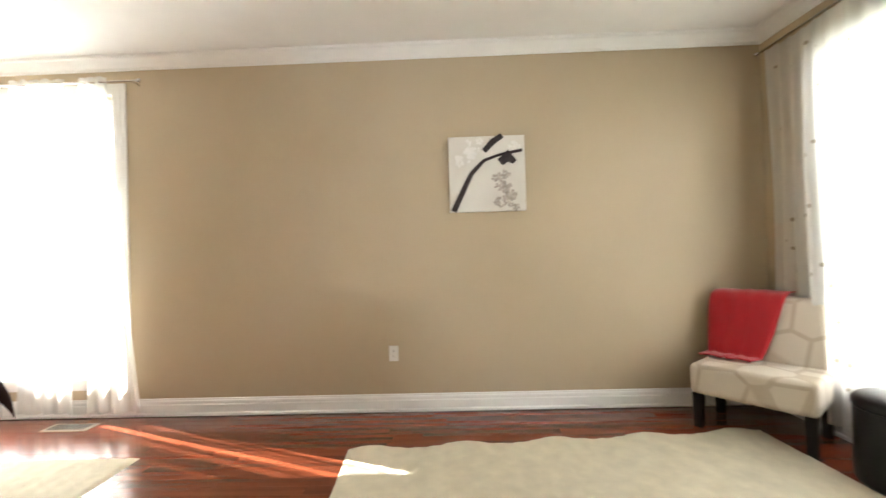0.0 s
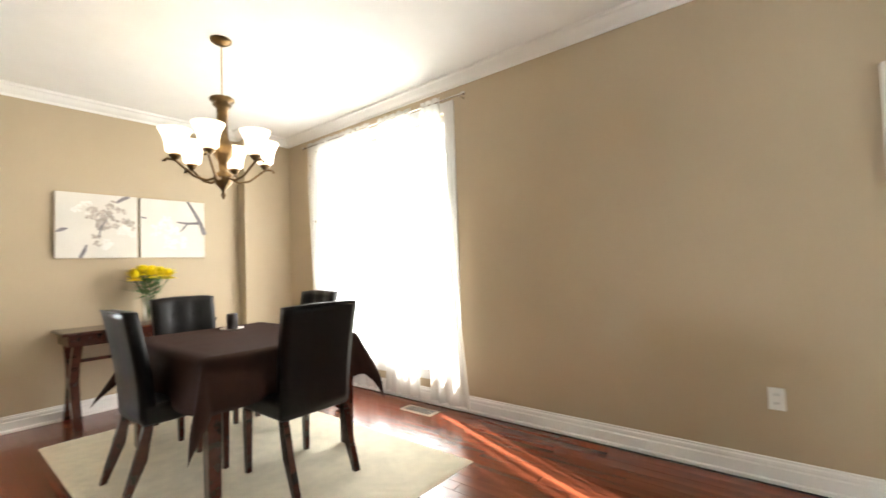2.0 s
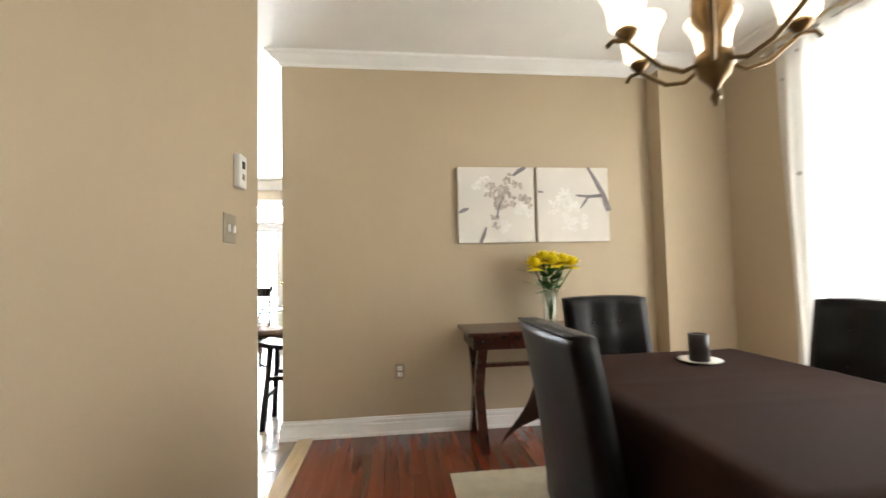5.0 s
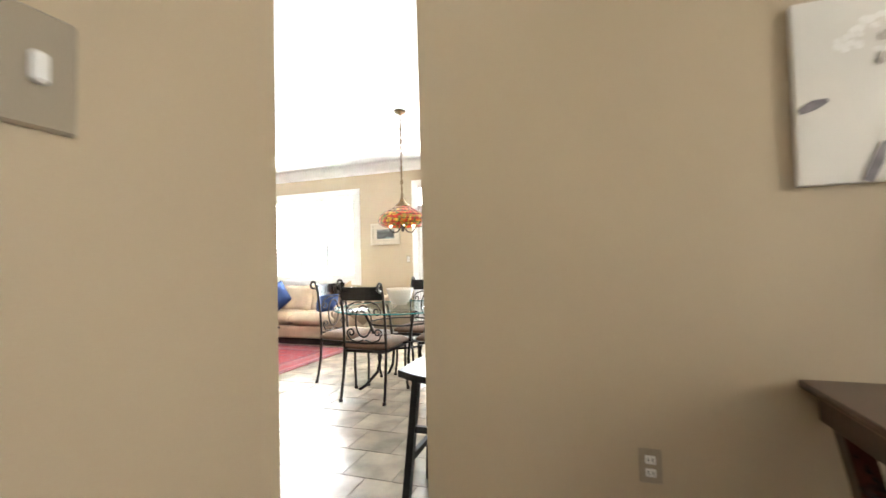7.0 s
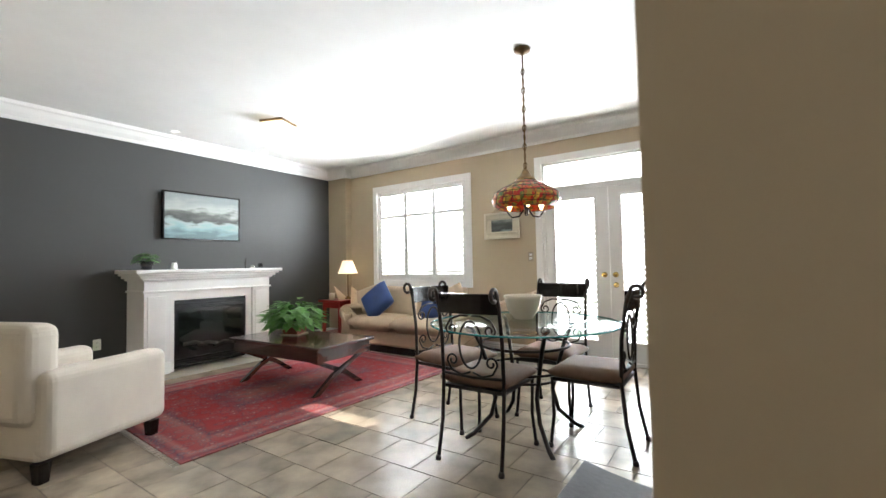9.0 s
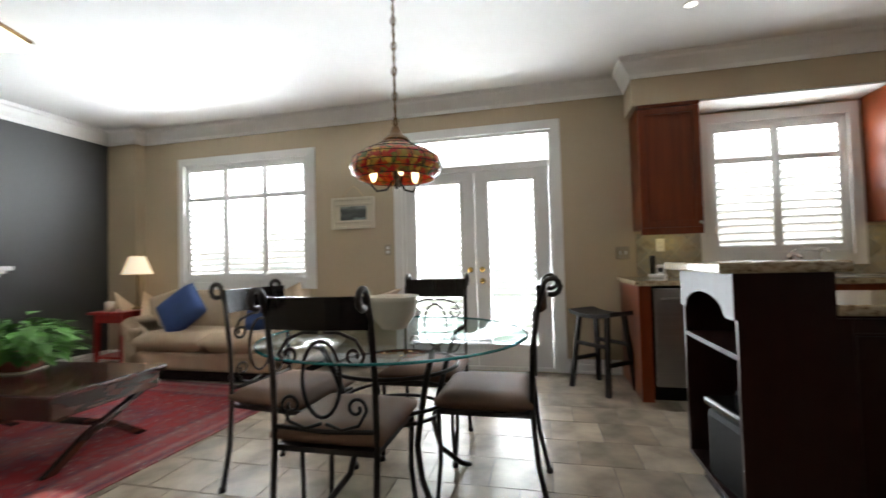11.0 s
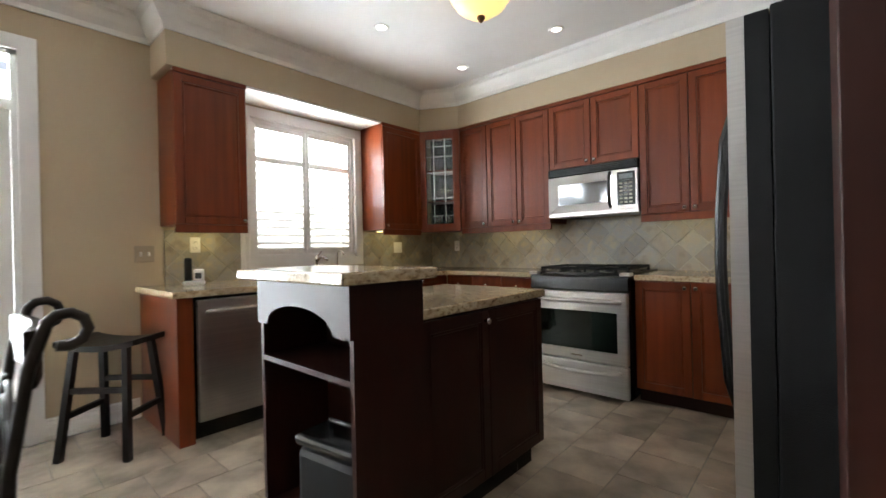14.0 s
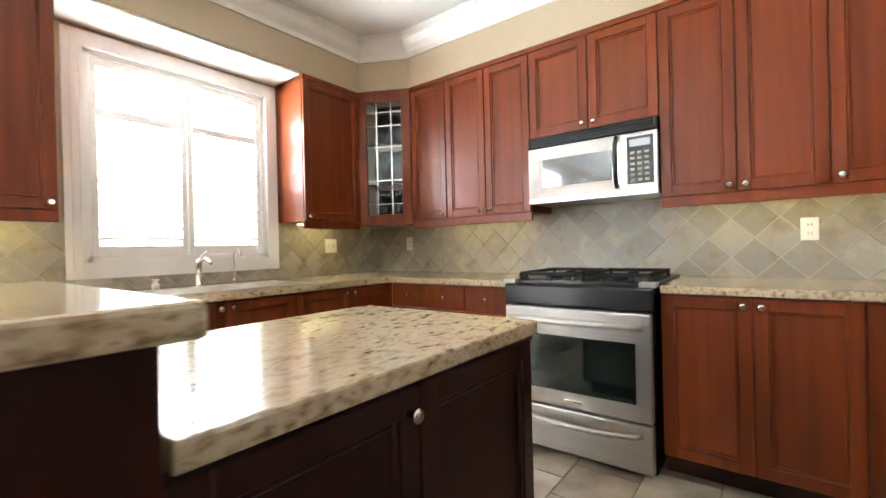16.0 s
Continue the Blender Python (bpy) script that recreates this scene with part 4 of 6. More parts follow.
pn = thing("pantry_cabinet", "tall dark cherry pantry cabinet beside the fridge", "cabinet", (-5.912, 0.225, 0), 0)
part("body", bx(0.0, 0.747, 0.0, 0.58, 0.0, 2.37), DARKCH, pn)
panel_door(pn, 0.0, 0.38, 0.105, 2.34, -0.001, DARKCH, (0.345, 0.95))
panel_door(pn, 0.385, 0.745, 0.105, 2.34, -0.001, DARKCH)
ph = thing("cordless_phone", "white cordless phone standing in its base", "phone", (-9.22, 0.42, 0.905), 65)
part("base", bx(-0.06, 0.07, -0.05, 0.05, 0, 0.03, bevel=0.01), OUTLET, ph)
part("screen_block", bx(0.0, 0.065, -0.02, 0.03, 0.03, 0.11, bevel=0.008), OUTLET, ph)
part("display", bx(0.012, 0.052, -0.022, -0.019, 0.045, 0.085), SLOT, ph)
part("handset", bx(-0.055, -0.008, -0.02, 0.02, 0.025, 0.19, bevel=0.012), BLACK, ph)


# ---- stools, table and wrought-iron chairs ----
def stool(at, turn):
    s = thing("stool", "black painted saddle-seat wooden stool", "stool", at, turn, "black stools")
    bm = bmesh.new()
    n = 8
    top = [(-0.22 + 0.44 * k / n, 0.625 + 0.03 * abs(2 * k / n - 1) ** 2) for k in range(n + 1)]
    prism(bm, top + [(x, z - 0.032) for x, z in reversed(top)], "y", -0.15, 0.15)
    part("seat", bm, BLACKW, s)
    for sx in (-1, 1):
        for sy in (-1, 1):
            part("leg", bar(bmesh.new(), (sx * 0.19, sy * 0.165, 0), (sx * 0.145, sy * 0.10, 0.61), 0.034), BLACKW, s)
        part("rung", bx(sx * 0.175 - 0.012, sx * 0.175 + 0.012, -0.135, 0.135, 0.22, 0.25), BLACKW, s)
        part("rung", bx(-0.155, 0.155, sx * 0.125 - 0.011, sx * 0.125 + 0.011, 0.36, 0.39), BLACKW, s)
    return s


stool((-9.03, -0.07, 0), 42)
stool((-5.42, -0.14, 0), 90)


def spiral(cx, cz, r0, turns, start, sign, y=0.0, n=22, r1=0.012):
    return [(cx + (r0 + (r1 - r0) * k / n) * math.cos(start + sign * turns * 2 * math.pi * k / n), y, cz + (r0 + (r1 - r0) * k / n) * math.sin(start + sign * turns * 2 * math.pi * k / n)) for k in range(n + 1)]


def iron_chair(at, turn):
    c = thing("dining_chair", "wrought-iron scrollwork chair with a brown padded seat", "chair", at, turn, "iron chairs round the glass table")
    W = 0.20
    for s in (-1, 1):
        pts = [(s * (W + 0.005), 0.27, 0), (s * W, 0.225, 0.22), (s * W, 0.205, 0.45), (s * W, 0.215, 0.70), (s * W, 0.245, 0.90), (s * W, 0.268, 0.97)]
        curl = [(s * W, 0.268 + 0.035 - 0.035 * math.cos(a), 0.97 + 0.035 * math.sin(a)) for a in (0.5, 1.1, 1.8, 2.5, 3.2, 3.9, 4.6, 5.2)]
        part("back_post", tube(bmesh.new(), pts + curl, 0.0115), IRON, c)
        part("front_leg", tube(bmesh.new(), [(s * 0.205, -0.22, 0), (s * 0.19, -0.20, 0.2), (s * 0.195, -0.205, 0.43)], 0.011), IRON, c)
        for y in (0.27, -0.22):
            part("foot", lathe(bmesh.new(), [(0.016, 0), (0.018, 0.012), (0.012, 0.03)], 10, (s * 0.205, y, 0)), IRON, c)
    bm = bmesh.new()
    n = 8
    arc = [(-W + 2 * W * k / n, 0.238 + 0.025 * math.sin(math.pi * k / n)) for k in range(n + 1)]
    prism(bm, arc + [(x, y + 0.018) for x, y in reversed(arc)], "z", 0.86, 0.975)
    part("crest_rail", bm, ESPR, c, "curved dark wooden crest rail")
    ring = [(0.075 * math.cos(a), 0.222, 0.68 + 0.135 * math.sin(a)) for a in [2 * math.pi * k / 24 for k in range(24)]]
    part("back_ring", tube(bmesh.new(), ring, 0.007, 6, closed=True), IRON, c)
    for s in (-1, 1):
        part("scroll", tube(bmesh.new(), [(s * 0.01, 0.222, 0.845), (s * 0.07, 0.222, 0.845), (s * 0.135, 0.222, 0.82), (s * 0.165, 0.222, 0.77)] + spiral(s * 0.128, 0.765, 0.037, 1.1, 0.0 if s > 0 else math.pi, -s, 0.222), 0.0065, 6), IRON, c)
        part("scroll", tube(bmesh.new(), [(s * 0.01, 0.212, 0.52), (s * 0.07, 0.212, 0.50), (s * 0.135, 0.212, 0.52), (s * 0.165, 0.212, 0.57)] + spiral(s * 0.128, 0.58, 0.037, 1.1, 0.0 if s > 0 else math.pi, s, 0.212), 0.0065, 6), IRON, c)
    part("back_rail", tube(bmesh.new(), [(-W, 0.208, 0.50), (0, 0.208, 0.49), (W, 0.208, 0.50)], 0.009), IRON, c)
    bm = bmesh.new()
    box(bm, -0.20, 0.20, -0.21, 0.205, 0.41, 0.43)
    part("seat_frame", bm, IRON, c)
    part("seat", cushion(bmesh.new(), 0.44, 0.43, 0.085, (0, -0.005, 0.465), 0.35), SUEDE, c)
    return c


ch = iron_chair((-6.85, -1.31, 0), -90)
for at, turn in (((-7.30, -0.80, 0), 0), ((-7.20, -1.78, 0), 172), ((-7.70, -1.22, 0), 90)):
    copy_thing(ch, pose(*at, 0, 0, turn))

tb = thing("glass_table", "round glass dining table on a wrought-iron base", "table", (-7.22, -1.24, 0))
bm = lathe(bmesh.new(), [(0.0005, 0.736), (0.628, 0.736), (0.634, 0.742), (0.628, 0.748), (0.0005, 0.748)], 64, cap=False)
tt = part("tabletop", bm, TABLEGLASS, tb)
part("glass_rim", lathe(bmesh.new(), [(0.626, 0.7365), (0.636, 0.739), (0.636, 0.745), (0.626, 0.7475)], 64, cap=False), GLASSEDGE, tb)
for k in range(4):
    a = math.pi / 4 + k * math.pi / 2
    pr = [(0.40, 0.735), (0.36, 0.72), (0.30, 0.60), (0.24, 0.42), (0.20, 0.28), (0.24, 0.14), (0.36, 0.03), (0.42, 0.0)]
    part("leg", tube(bmesh.new(), [(r * math.cos(a), r * math.sin(a), z) for r, z in pr], 0.014), IRON, tb)
for r, z in ((0.30, 0.60), (0.22, 0.38), (0.26, 0.44)):
    part("ring", tube(bmesh.new(), [(r * math.cos(a), r * math.sin(a), z) for a in [2 * math.pi * k / 32 for k in range(32)]], 0.009, 6, closed=True), IRON, tb)
bw = thing("bowl", "cream ceramic bowl on the glass table", "bowl", (-7.36, -1.30, 0.748))
part("body", lathe(bmesh.new(), [(0.07, 0), (0.075, 0.015), (0.11, 0.06), (0.13, 0.14), (0.138, 0.165), (0.130, 0.168), (0.12, 0.14), (0.10, 0.06), (0.05, 0.02)], 28, cap=True), CERAM, bw)

# stained-glass pendant
tl = thing("pendant_lamp", "stained-glass pendant lamp on a bronze chain", "lamp", (-7.495, -1.312, 0))
part("canopy", lathe(bmesh.new(), [(0.065, CEILING - 0.001), (0.06, CEILING - 0.02), (0.02, CEILING - 0.035), (0.01, CEILING - 0.05)], 18), BRASS, tl)
part("chain", tube(bmesh.new(), [(0, 0, CEILING - 0.05), (0, 0, 1.84)], 0.006), BRASS, tl)
for k in range(11):
    part("chain_link", tube(bmesh.new(), [(0.014 * math.cos(a) * (k % 2), 0.014 * math.cos(a) * (1 - k % 2), 1.88 + k * 0.072 + 0.026 * math.sin(a)) for a in [2 * math.pi * i / 12 for i in range(12)]], 0.004, 6, closed=True), BRASS, tl)
K, DZ = 0.80, -0.05
part("cap", lathe(bmesh.new(), [(0.02, 1.90 + DZ), (0.035, 1.87 + DZ), (0.05, 1.85 + DZ), (0.07, 1.835 + DZ), (0.08, 1.82 + DZ)], 18, cap=False), BRASS, tl)
BELL = [(0.085 * K, 1.815 + DZ), (0.14 * K, 1.79 + DZ), (0.23 * K, 1.755 + DZ), (0.30 * K, 1.715 + DZ), (0.318 * K, 1.67 + DZ), (0.305 * K, 1.635 + DZ), (0.26 * K, 1.605 + DZ)]
part("shade", lathe(bmesh.new(), BELL, 40, cap=False), TIFF, tl, "shade of red, amber and green stained glass")
for k in range(20):
    a = 2 * math.pi * k / 20
    part("leading", tube(bmesh.new(), [((r + 0.001) * math.cos(a + 0.06 * math.sin(i * 2.1)), (r + 0.001) * math.sin(a + 0.06 * math.sin(i * 2.1)), z) for i, (r, z) in enumerate(BELL)], 0.0026, 4), IRON, tl)
for r, z in BELL[1:]:
    part("leading", tube(bmesh.new(), [((r + 0.001) * math.cos(a), (r + 0.001) * math.sin(a), z) for a in [2 * math.pi * k / 40 for k in range(40)]], 0.0026, 4, closed=True), IRON, tl)
GLOW = glowing("bulb_glow", (1.0, 0.75, 0.42), 3.0)
for k in range(3):
    a = 0.5 + 2 * math.pi * k / 3
    part("arm", tube(bmesh.new(), [(r * math.cos(a), r * math.sin(a), z + DZ) for r, z in ((0.02, 1.60), (0.06, 1.55), (0.12, 1.545), (0.16, 1.59))], 0.007), IRON, tl)
    part("bulb", lathe(bmesh.new(), [(0.008, 1.60 + DZ), (0.020, 1.63 + DZ), (0.020, 1.66 + DZ), (0.012, 1.69 + DZ)], 12, (0.14 * math.cos(a), 0.14 * math.sin(a), 0)), GLOW, tl)
part("finial", lathe(bmesh.new(), [(0.008, 1.50), (0.018, 1.52), (0.012, 1.54), (0.02, 1.57), (0.01, 1.80)], 10), IRON, tl)


# ---- ceiling lights ----
for x, y in ((-8.38, 0.50), (-8.36, 1.45), (-8.38, 2.43), (-7.43, 2.40), (-6.84, -5.42), (-7.98, -5.40), (-9.32, 1.5)):
    z = 2.37 if x < -8.9 else CEILING
    d = thing("downlight", "small round recessed ceiling light", "light", (x, y, z), 0, "recessed lights")
    part("trim_ring", lathe(bmesh.new(), [(0.038, -0.001), (0.038, -0.006), (0.052, -0.008), (0.058, -0.001)], 20, cap=False), WHITE, d)
    part("lens", lathe(bmesh.new(), [(0.037, -0.001), (0.036, -0.003)], 20), POT, d)
kl = thing("ceiling_light", "amber glass bowl ceiling light", "light", (-7.46, 1.47, CEILING))
part("canopy", lathe(bmesh.new(), [(0.08, -0.001), (0.075, -0.025), (0.03, -0.05), (0.02, -0.13)], 20), BRASS, kl)
part("bowl", lathe(bmesh.new(), [(0.19, -0.125), (0.18, -0.15), (0.145, -0.20), (0.08, -0.245), (0.01, -0.26)], 28, cap=False), AMBER, kl)
part("finial", lathe(bmesh.new(), [(0.024, -0.255), (0.026, -0.27), (0.014, -0.285), (0.004, -0.295)], 12), BRASS, kl)
fl = thing("flush_light", "square frosted flush ceiling light", "light", (-7.38, -4.2, CEILING), 20)
part("plate", bx(-0.145, 0.145, -0.145, 0.145, -0.02, -0.001, bevel=0.006), BRASS, fl)
part("diffuser", bx(-0.14, 0.14, -0.14, 0.14, -0.095, -0.021, bevel=0.03), glowing("diffuser_glow", (1.0, 0.88, 0.62), 1.5), fl)

# strip lights under the wall cabinets
STRIP = glowing("strip_light_glow", (1.0, 0.82, 0.36), 2.6)
for x0, x1, y0, y1 in ((-9.40, -9.30, 0.36, 0.72), (-9.40, -9.30, 2.2, 2.6), (-8.6, -7.9, 2.98, 3.04), (-6.9, -6.0, 2.98, 3.04)):
    u = thing("under_cabinet_light", "slim warm strip light under a wall cabinet", "light", ((x0 + x1) / 2, (y0 + y1) / 2, 1.324 if y0 < 2.9 or x0 < -7 else 1.344), 0, "under-cabinet lights")
    hx, hy = (x1 - x0) / 2, (y1 - y0) / 2
    part("housing", bx(-hx, hx, -hy, hy, -0.012, 0.0), OUTLET, u)
    part("lens", bx(-hx + 0.006, hx - 0.006, -hy + 0.006, hy - 0.006, -0.016, -0.012), STRIP, u)


# ---- family room ----
fp = thing("fireplace", "white mantel with a black gas firebox", "fireplace", (-7.21, FIRE, 0))
for s in (-1, 1):
    a, b = sorted((s * 0.50, s * 0.74))
    part("pilaster", bx(a, b, 0.0, 0.45, 0.0, 0.90), WHITE, fp)
    part("pilaster_panel", bx(a + 0.03, b - 0.03, 0.45, 0.462, 0.16, 0.86, bevel=0.004), WHITE, fp)
    part("plinth", bx(a - 0.012, b + 0.012, 0.0, 0.475, 0.0, 0.13, bevel=0.006), WHITE, fp)
part("frieze", bx(-0.74, 0.74, 0.0, 0.45, 0.901, 1.03), WHITE, fp)
part("inner_surround", bx(-0.50, 0.50, 0.30, 0.42, 0.80, 0.90), WHITE, fp)
for s in (-1, 1):
    a, b = sorted((s * 0.43, s * 0.499))
    part("inner_surround", bx(a, b, 0.30, 0.42, 0.0, 0.80), WHITE, fp)
bm = bmesh.new()
for k, (g, z0, z1) in enumerate(((0.02, 0.90, 0.925), (0.03, 1.03, 1.055), (0.06, 1.055, 1.085), (0.09, 1.085, 1.11))):
    box(bm, -0.74 - g, 0.74 + g, 0.002, 0.45 + g, z0, z1, bevel=0.006)
part("moulding", bm, WHITE, fp)
part("mantel_shelf", bx(-0.86, 0.86, 0.001, 0.58, 1.111, 1.15, bevel=0.008), WHITE, fp)
fb = part("firebox", bx(-0.43, 0.43, 0.02, 0.40, 0.03, 0.80), BLACK, fp)
part("glass_front", bx(-0.37, 0.37, 0.402, 0.41, 0.18, 0.66), DARKGLASS, fb)
for z in (0.70, 0.725, 0.75, 0.07, 0.095, 0.12):
    part("louvre", bx(-0.41, 0.41, 0.40, 0.425, z, z + 0.012), BLACKT, fb)
bm = bmesh.new()
for k, (x, r) in enumerate(((-0.15, 12), (0.05, -14), (0.2, 8))):
    g = bmesh.new()
    tube(bm, [(x - 0.13, 0.415, 0.23 + 0.01 * k), (x, 0.418, 0.26 + 0.02 * k), (x + 0.13, 0.415, 0.23 + 0.03 * k)], 0.022)
    g.free()
part("log", bm, mat("charred_log", (0.05, 0.04, 0.035), 0.9, var=0.5, scale=20), fb)
part("hearth", bx(-1.05, 1.05, 0.02, 0.75, -0.008, 0.004), SPLASH, fp, "slate hearth slab")


def canvas(name, label, category, at, turn, w, h, material, thick=0.03):
    c = thing(name, label, category, at, turn)
    part("canvas", bx(-w / 2, w / 2, -thick, 0, -h / 2, h / 2, bevel=0.003), material, c)
    return c


cv = canvas("seascape_painting", "framed seascape painting over the mantel", "painting", (-7.29, FIRE + 0.012, 1.815), 180, 0.93, 0.56, SEA)
bm = bmesh.new()
for p, q, lo, hi in ((-0.48, -0.464, -0.296, 0.296), (0.464, 0.48, -0.296, 0.296), (-0.464, 0.464, -0.296, -0.28), (-0.464, 0.464, 0.28, 0.296)):
    box(bm, p, q, -0.04, 0.01, lo, hi)
part("frame", bm, BLACK, cv)
mp = thing("mantel_plant", "small green plant in a black pot on the mantel", "plant", (-6.55, -5.40, 1.15))
part("pot", lathe(bmesh.new(), [(0.05, 0), (0.065, 0.10), (0.06, 0.10)], 16), BLACK, mp)


def leaves(bm, n, spread, height, size, base, seed):
    rnd = random.Random(seed)
    for _ in range(n):
        a, r = rnd.uniform(0, 2 * math.pi), spread * rnd.random() ** 0.5
        z = base + height * (rnd.random() ** 0.8) * (1 - 0.55 * (r / spread) ** 2)
        s = size * rnd.uniform(0.6, 1.2)
        tip, droop = Vector((math.cos(a), math.sin(a), rnd.uniform(-0.5, 0.4))).normalized(), 0.25
        side = tip.cross(Vector((0, 0, 1))).normalized()
        o = Vector((r * math.cos(a), r * math.sin(a), z))
        pts = [o, o + tip * s * 0.45 + side * s * 0.38, o + tip * s * 1.1 - Vector((0, 0, s * droop)), o + tip * s * 0.45 - side * s * 0.38]
        mid = bm.verts.new(o + tip * s * 0.5 - Vector((0, 0, s * 0.1)))
        vs = [bm.verts.new(p) for p in pts]
        for k in range(4):
            bm.faces.new((vs[k], vs[(k + 1) % 4], mid))
    return bm


part("foliage", leaves(bmesh.new(), 90, 0.10, 0.13, 0.055, 0.08, 3), LEAF, mp)
for x, r, h, m_ in ((-6.83, 0.03, 0.08, OUTLET), (-7.80, 0.025, 0.04, CHROME), (-7.92, 0.03, 0.07, BLACK)):
    o = thing("mantel_ornament", "small ornament standing on the mantel shelf", "ornament", (x, -5.40, 1.15), 0, "mantel ornaments")
    part("body", lathe(bmesh.new(), [(r, 0), (r * 1.1, h * 0.5), (r * 0.8, h), (r * 0.6, h)], 14), m_, o)
o = thing("mantel_figurine", "tall thin metal ornament on the mantel", "ornament", (-7.72, -5.42, 1.15))
part("stem", tube(bmesh.new(), [(0, 0, 0), (0.01, 0, 0.06), (-0.005, 0, 0.14)], 0.008), IRON, o)

tagged(part("persian_rug", bx(-1.45, 1.45, -1.0, 1.0, 0.0, 0.010, bevel=0.004), PERSIAN), "red and navy patterned oriental rug", "rug").matrix_world = pose(-7.22, -3.68, 0, 0, 0, -3)
bm = bmesh.new()
rnd = random.Random(5)
for s in (-1, 1):
    for k in range(130):
        y = -0.99 + 1.98 * k / 129
        tube(bm, [(s * 1.45, y, 0.004), (s * 1.49, y + rnd.uniform(-0.01, 0.01), 0.003)], 0.0025, 4)
fringe = tagged(part("rug_fringe", bm, CREAM), "cream fringe at the rug's ends", "rug", kind="stuff")
fringe.matrix_world = pose(-7.22, -3.68, 0, 0, 0, -3)

cf = thing("coffee_table", "dark wooden coffee table with crossed curved legs", "table", (-7.25, -3.66, 0.010), 2)
part("tabletop", bx(-0.36, 0.36, -0.66, 0.66, 0.41, 0.44, bevel=0.008), MAHOG, cf)
part("apron", bx(-0.33, 0.33, -0.62, 0.62, 0.30, 0.409, bevel=0.004), MAHOG, cf)
for sy in (-1, 1):
    for sx in (-1, 1):
        pts = [(sx * 0.33, 0.0), (sx * 0.26, 0.0), (sx * 0.10, 0.11), (-sx * 0.05, 0.19), (-sx * 0.24, 0.30), (-sx * 0.32, 0.30), (-sx * 0.10, 0.235), (sx * 0.10, 0.155)]
        part("leg", prism(bmesh.new(), pts, "y", sy * 0.53 - 0.02 + sx * 0.021, sy * 0.53 + 0.018 + sx * 0.021), MAHOG, cf)
pp = thing("potted_plant", "bushy green pothos in a square terracotta pot", "plant", (-7.32, -3.85, 0.45), 20)
bm = bmesh.new()
bar(bm, (0, 0, 0.0), (0, 0, 0.12), 0.15, 0.20)
part("pot", bm, TERRA, pp)
part("saucer", bx(-0.10, 0.10, -0.10, 0.10, 0.0, 0.012, bevel=0.004), CERAM, pp)
part("foliage", leaves(bmesh.new(), 420, 0.28, 0.27, 0.105, 0.10, 7), LEAF, pp)

so = thing("sofa", "beige fabric three-seat sofa with rounded arms", "sofa", (-9.05, -3.72, 0), 90)
part("base", bx(-0.90, 0.90, -0.36, 0.38, 0.10, 0.28, bevel=0.03), SOFA, so)
part("skirt", bx(-0.88, 0.88, -0.34, 0.36, 0.012, 0.10), BLACK, so)
for k in range(2):
    part("seat_cushion", cushion(bmesh.new(), 0.76, 0.66, 0.20, (-0.38 + k * 0.76, -0.08, 0.375), 0.3), SOFA, so)
    bm = cushion(bmesh.new(), 0.76, 0.46, 0.24, (0, 0, 0), 0.45)
    bmesh.ops.transform(bm, verts=bm.verts, matrix=pose(-0.38 + k * 0.76, 0.22, 0.62, 72, 0, 0))
    part("back_cushion", bm, SOFA, so)
part("backrest", bx(-0.80, 0.80, 0.22, 0.38, 0.28, 0.74, bevel=0.06, seg=4), SOFA, so)
for s in (-1, 1):
    bm = bmesh.new()
    a, b = sorted((s * 0.75, s * 0.95))
    box(bm, a, b, -0.36, 0.38, 0.10, 0.50, bevel=0.03)
    lathe(bm, [(0.105, -0.37), (0.115, -0.34), (0.115, 0.36), (0.105, 0.38)], 20)
    for v in bm.verts[-80:]:
        v.co = Vector((s * 0.86 + v.co.x, v.co.z, 0.50 + v.co.y))
    bmesh.ops.recalc_face_normals(bm, faces=bm.faces)
    part("arm", bm, SOFA, so)


def pillow(at, rot, size, material, label):
    p = thing("throw_pillow", label, "pillow", at, 0, "sofa pillows")
    bm = cushion(bmesh.new(), size, size, 0.16, (0, 0, 0), 0.9, 12)
    bmesh.ops.transform(bm, verts=bm.verts, matrix=pose(0, 0, 0, 0, 0, rot[2]) @ pose(0, 0, 0, 0, rot[1], 0) @ pose(0, 0, 0, 0, 0, rot[0]))
    part("cover", bm, material, p)


pillow((-8.88, -4.14, 0.67), (45, 62, 0), 0.44, BLUE, "blue square throw pillow set on its corner")
pillow((-9.05, -4.45, 0.66), (20, 70, 12), 0.40, SOFA, "beige throw pillow leaning behind a blue one")
pillow((-8.92, -3.20, 0.66), (8, 68, -10), 0.38, BLUE, "blue square throw pillow leaning on the sofa")
pillow((-9.00, -2.98, 0.68), (30, 72, -14), 0.38, SOFA, "beige throw pillow by the sofa's end")

st = thing("side_table", "red painted side table with a lower shelf", "table", (-9.12, -5.14, 0), 0)
part("tabletop", bx(-0.23, 0.23, -0.25, 0.23, 0.61, 0.64, bevel=0.006), REDP, st)
part("apron", bx(-0.19, 0.19, -0.19, 0.19, 0.52, 0.609), REDP, st)
part("shelf", bx(-0.19, 0.19, -0.19, 0.19, 0.13, 0.155), REDP, st)
for sx in (-1, 1):
    for sy in (-1, 1):
        part("leg", bar(bmesh.new(), (sx * 0.18, sy * 0.18, 0), (sx * 0.17, sy * 0.17, 0.609), 0.04), REDP, st)
tlp = thing("table_lamp", "slim bronze table lamp with a cream shade", "lamp", (-9.24, -5.10, 0.64))
part("base", lathe(bmesh.new(), [(0.07, 0), (0.07, 0.012), (0.02, 0.03), (0.009, 0.05), (0.009, 0.43), (0.014, 0.45)], 18), BRASS, tlp)
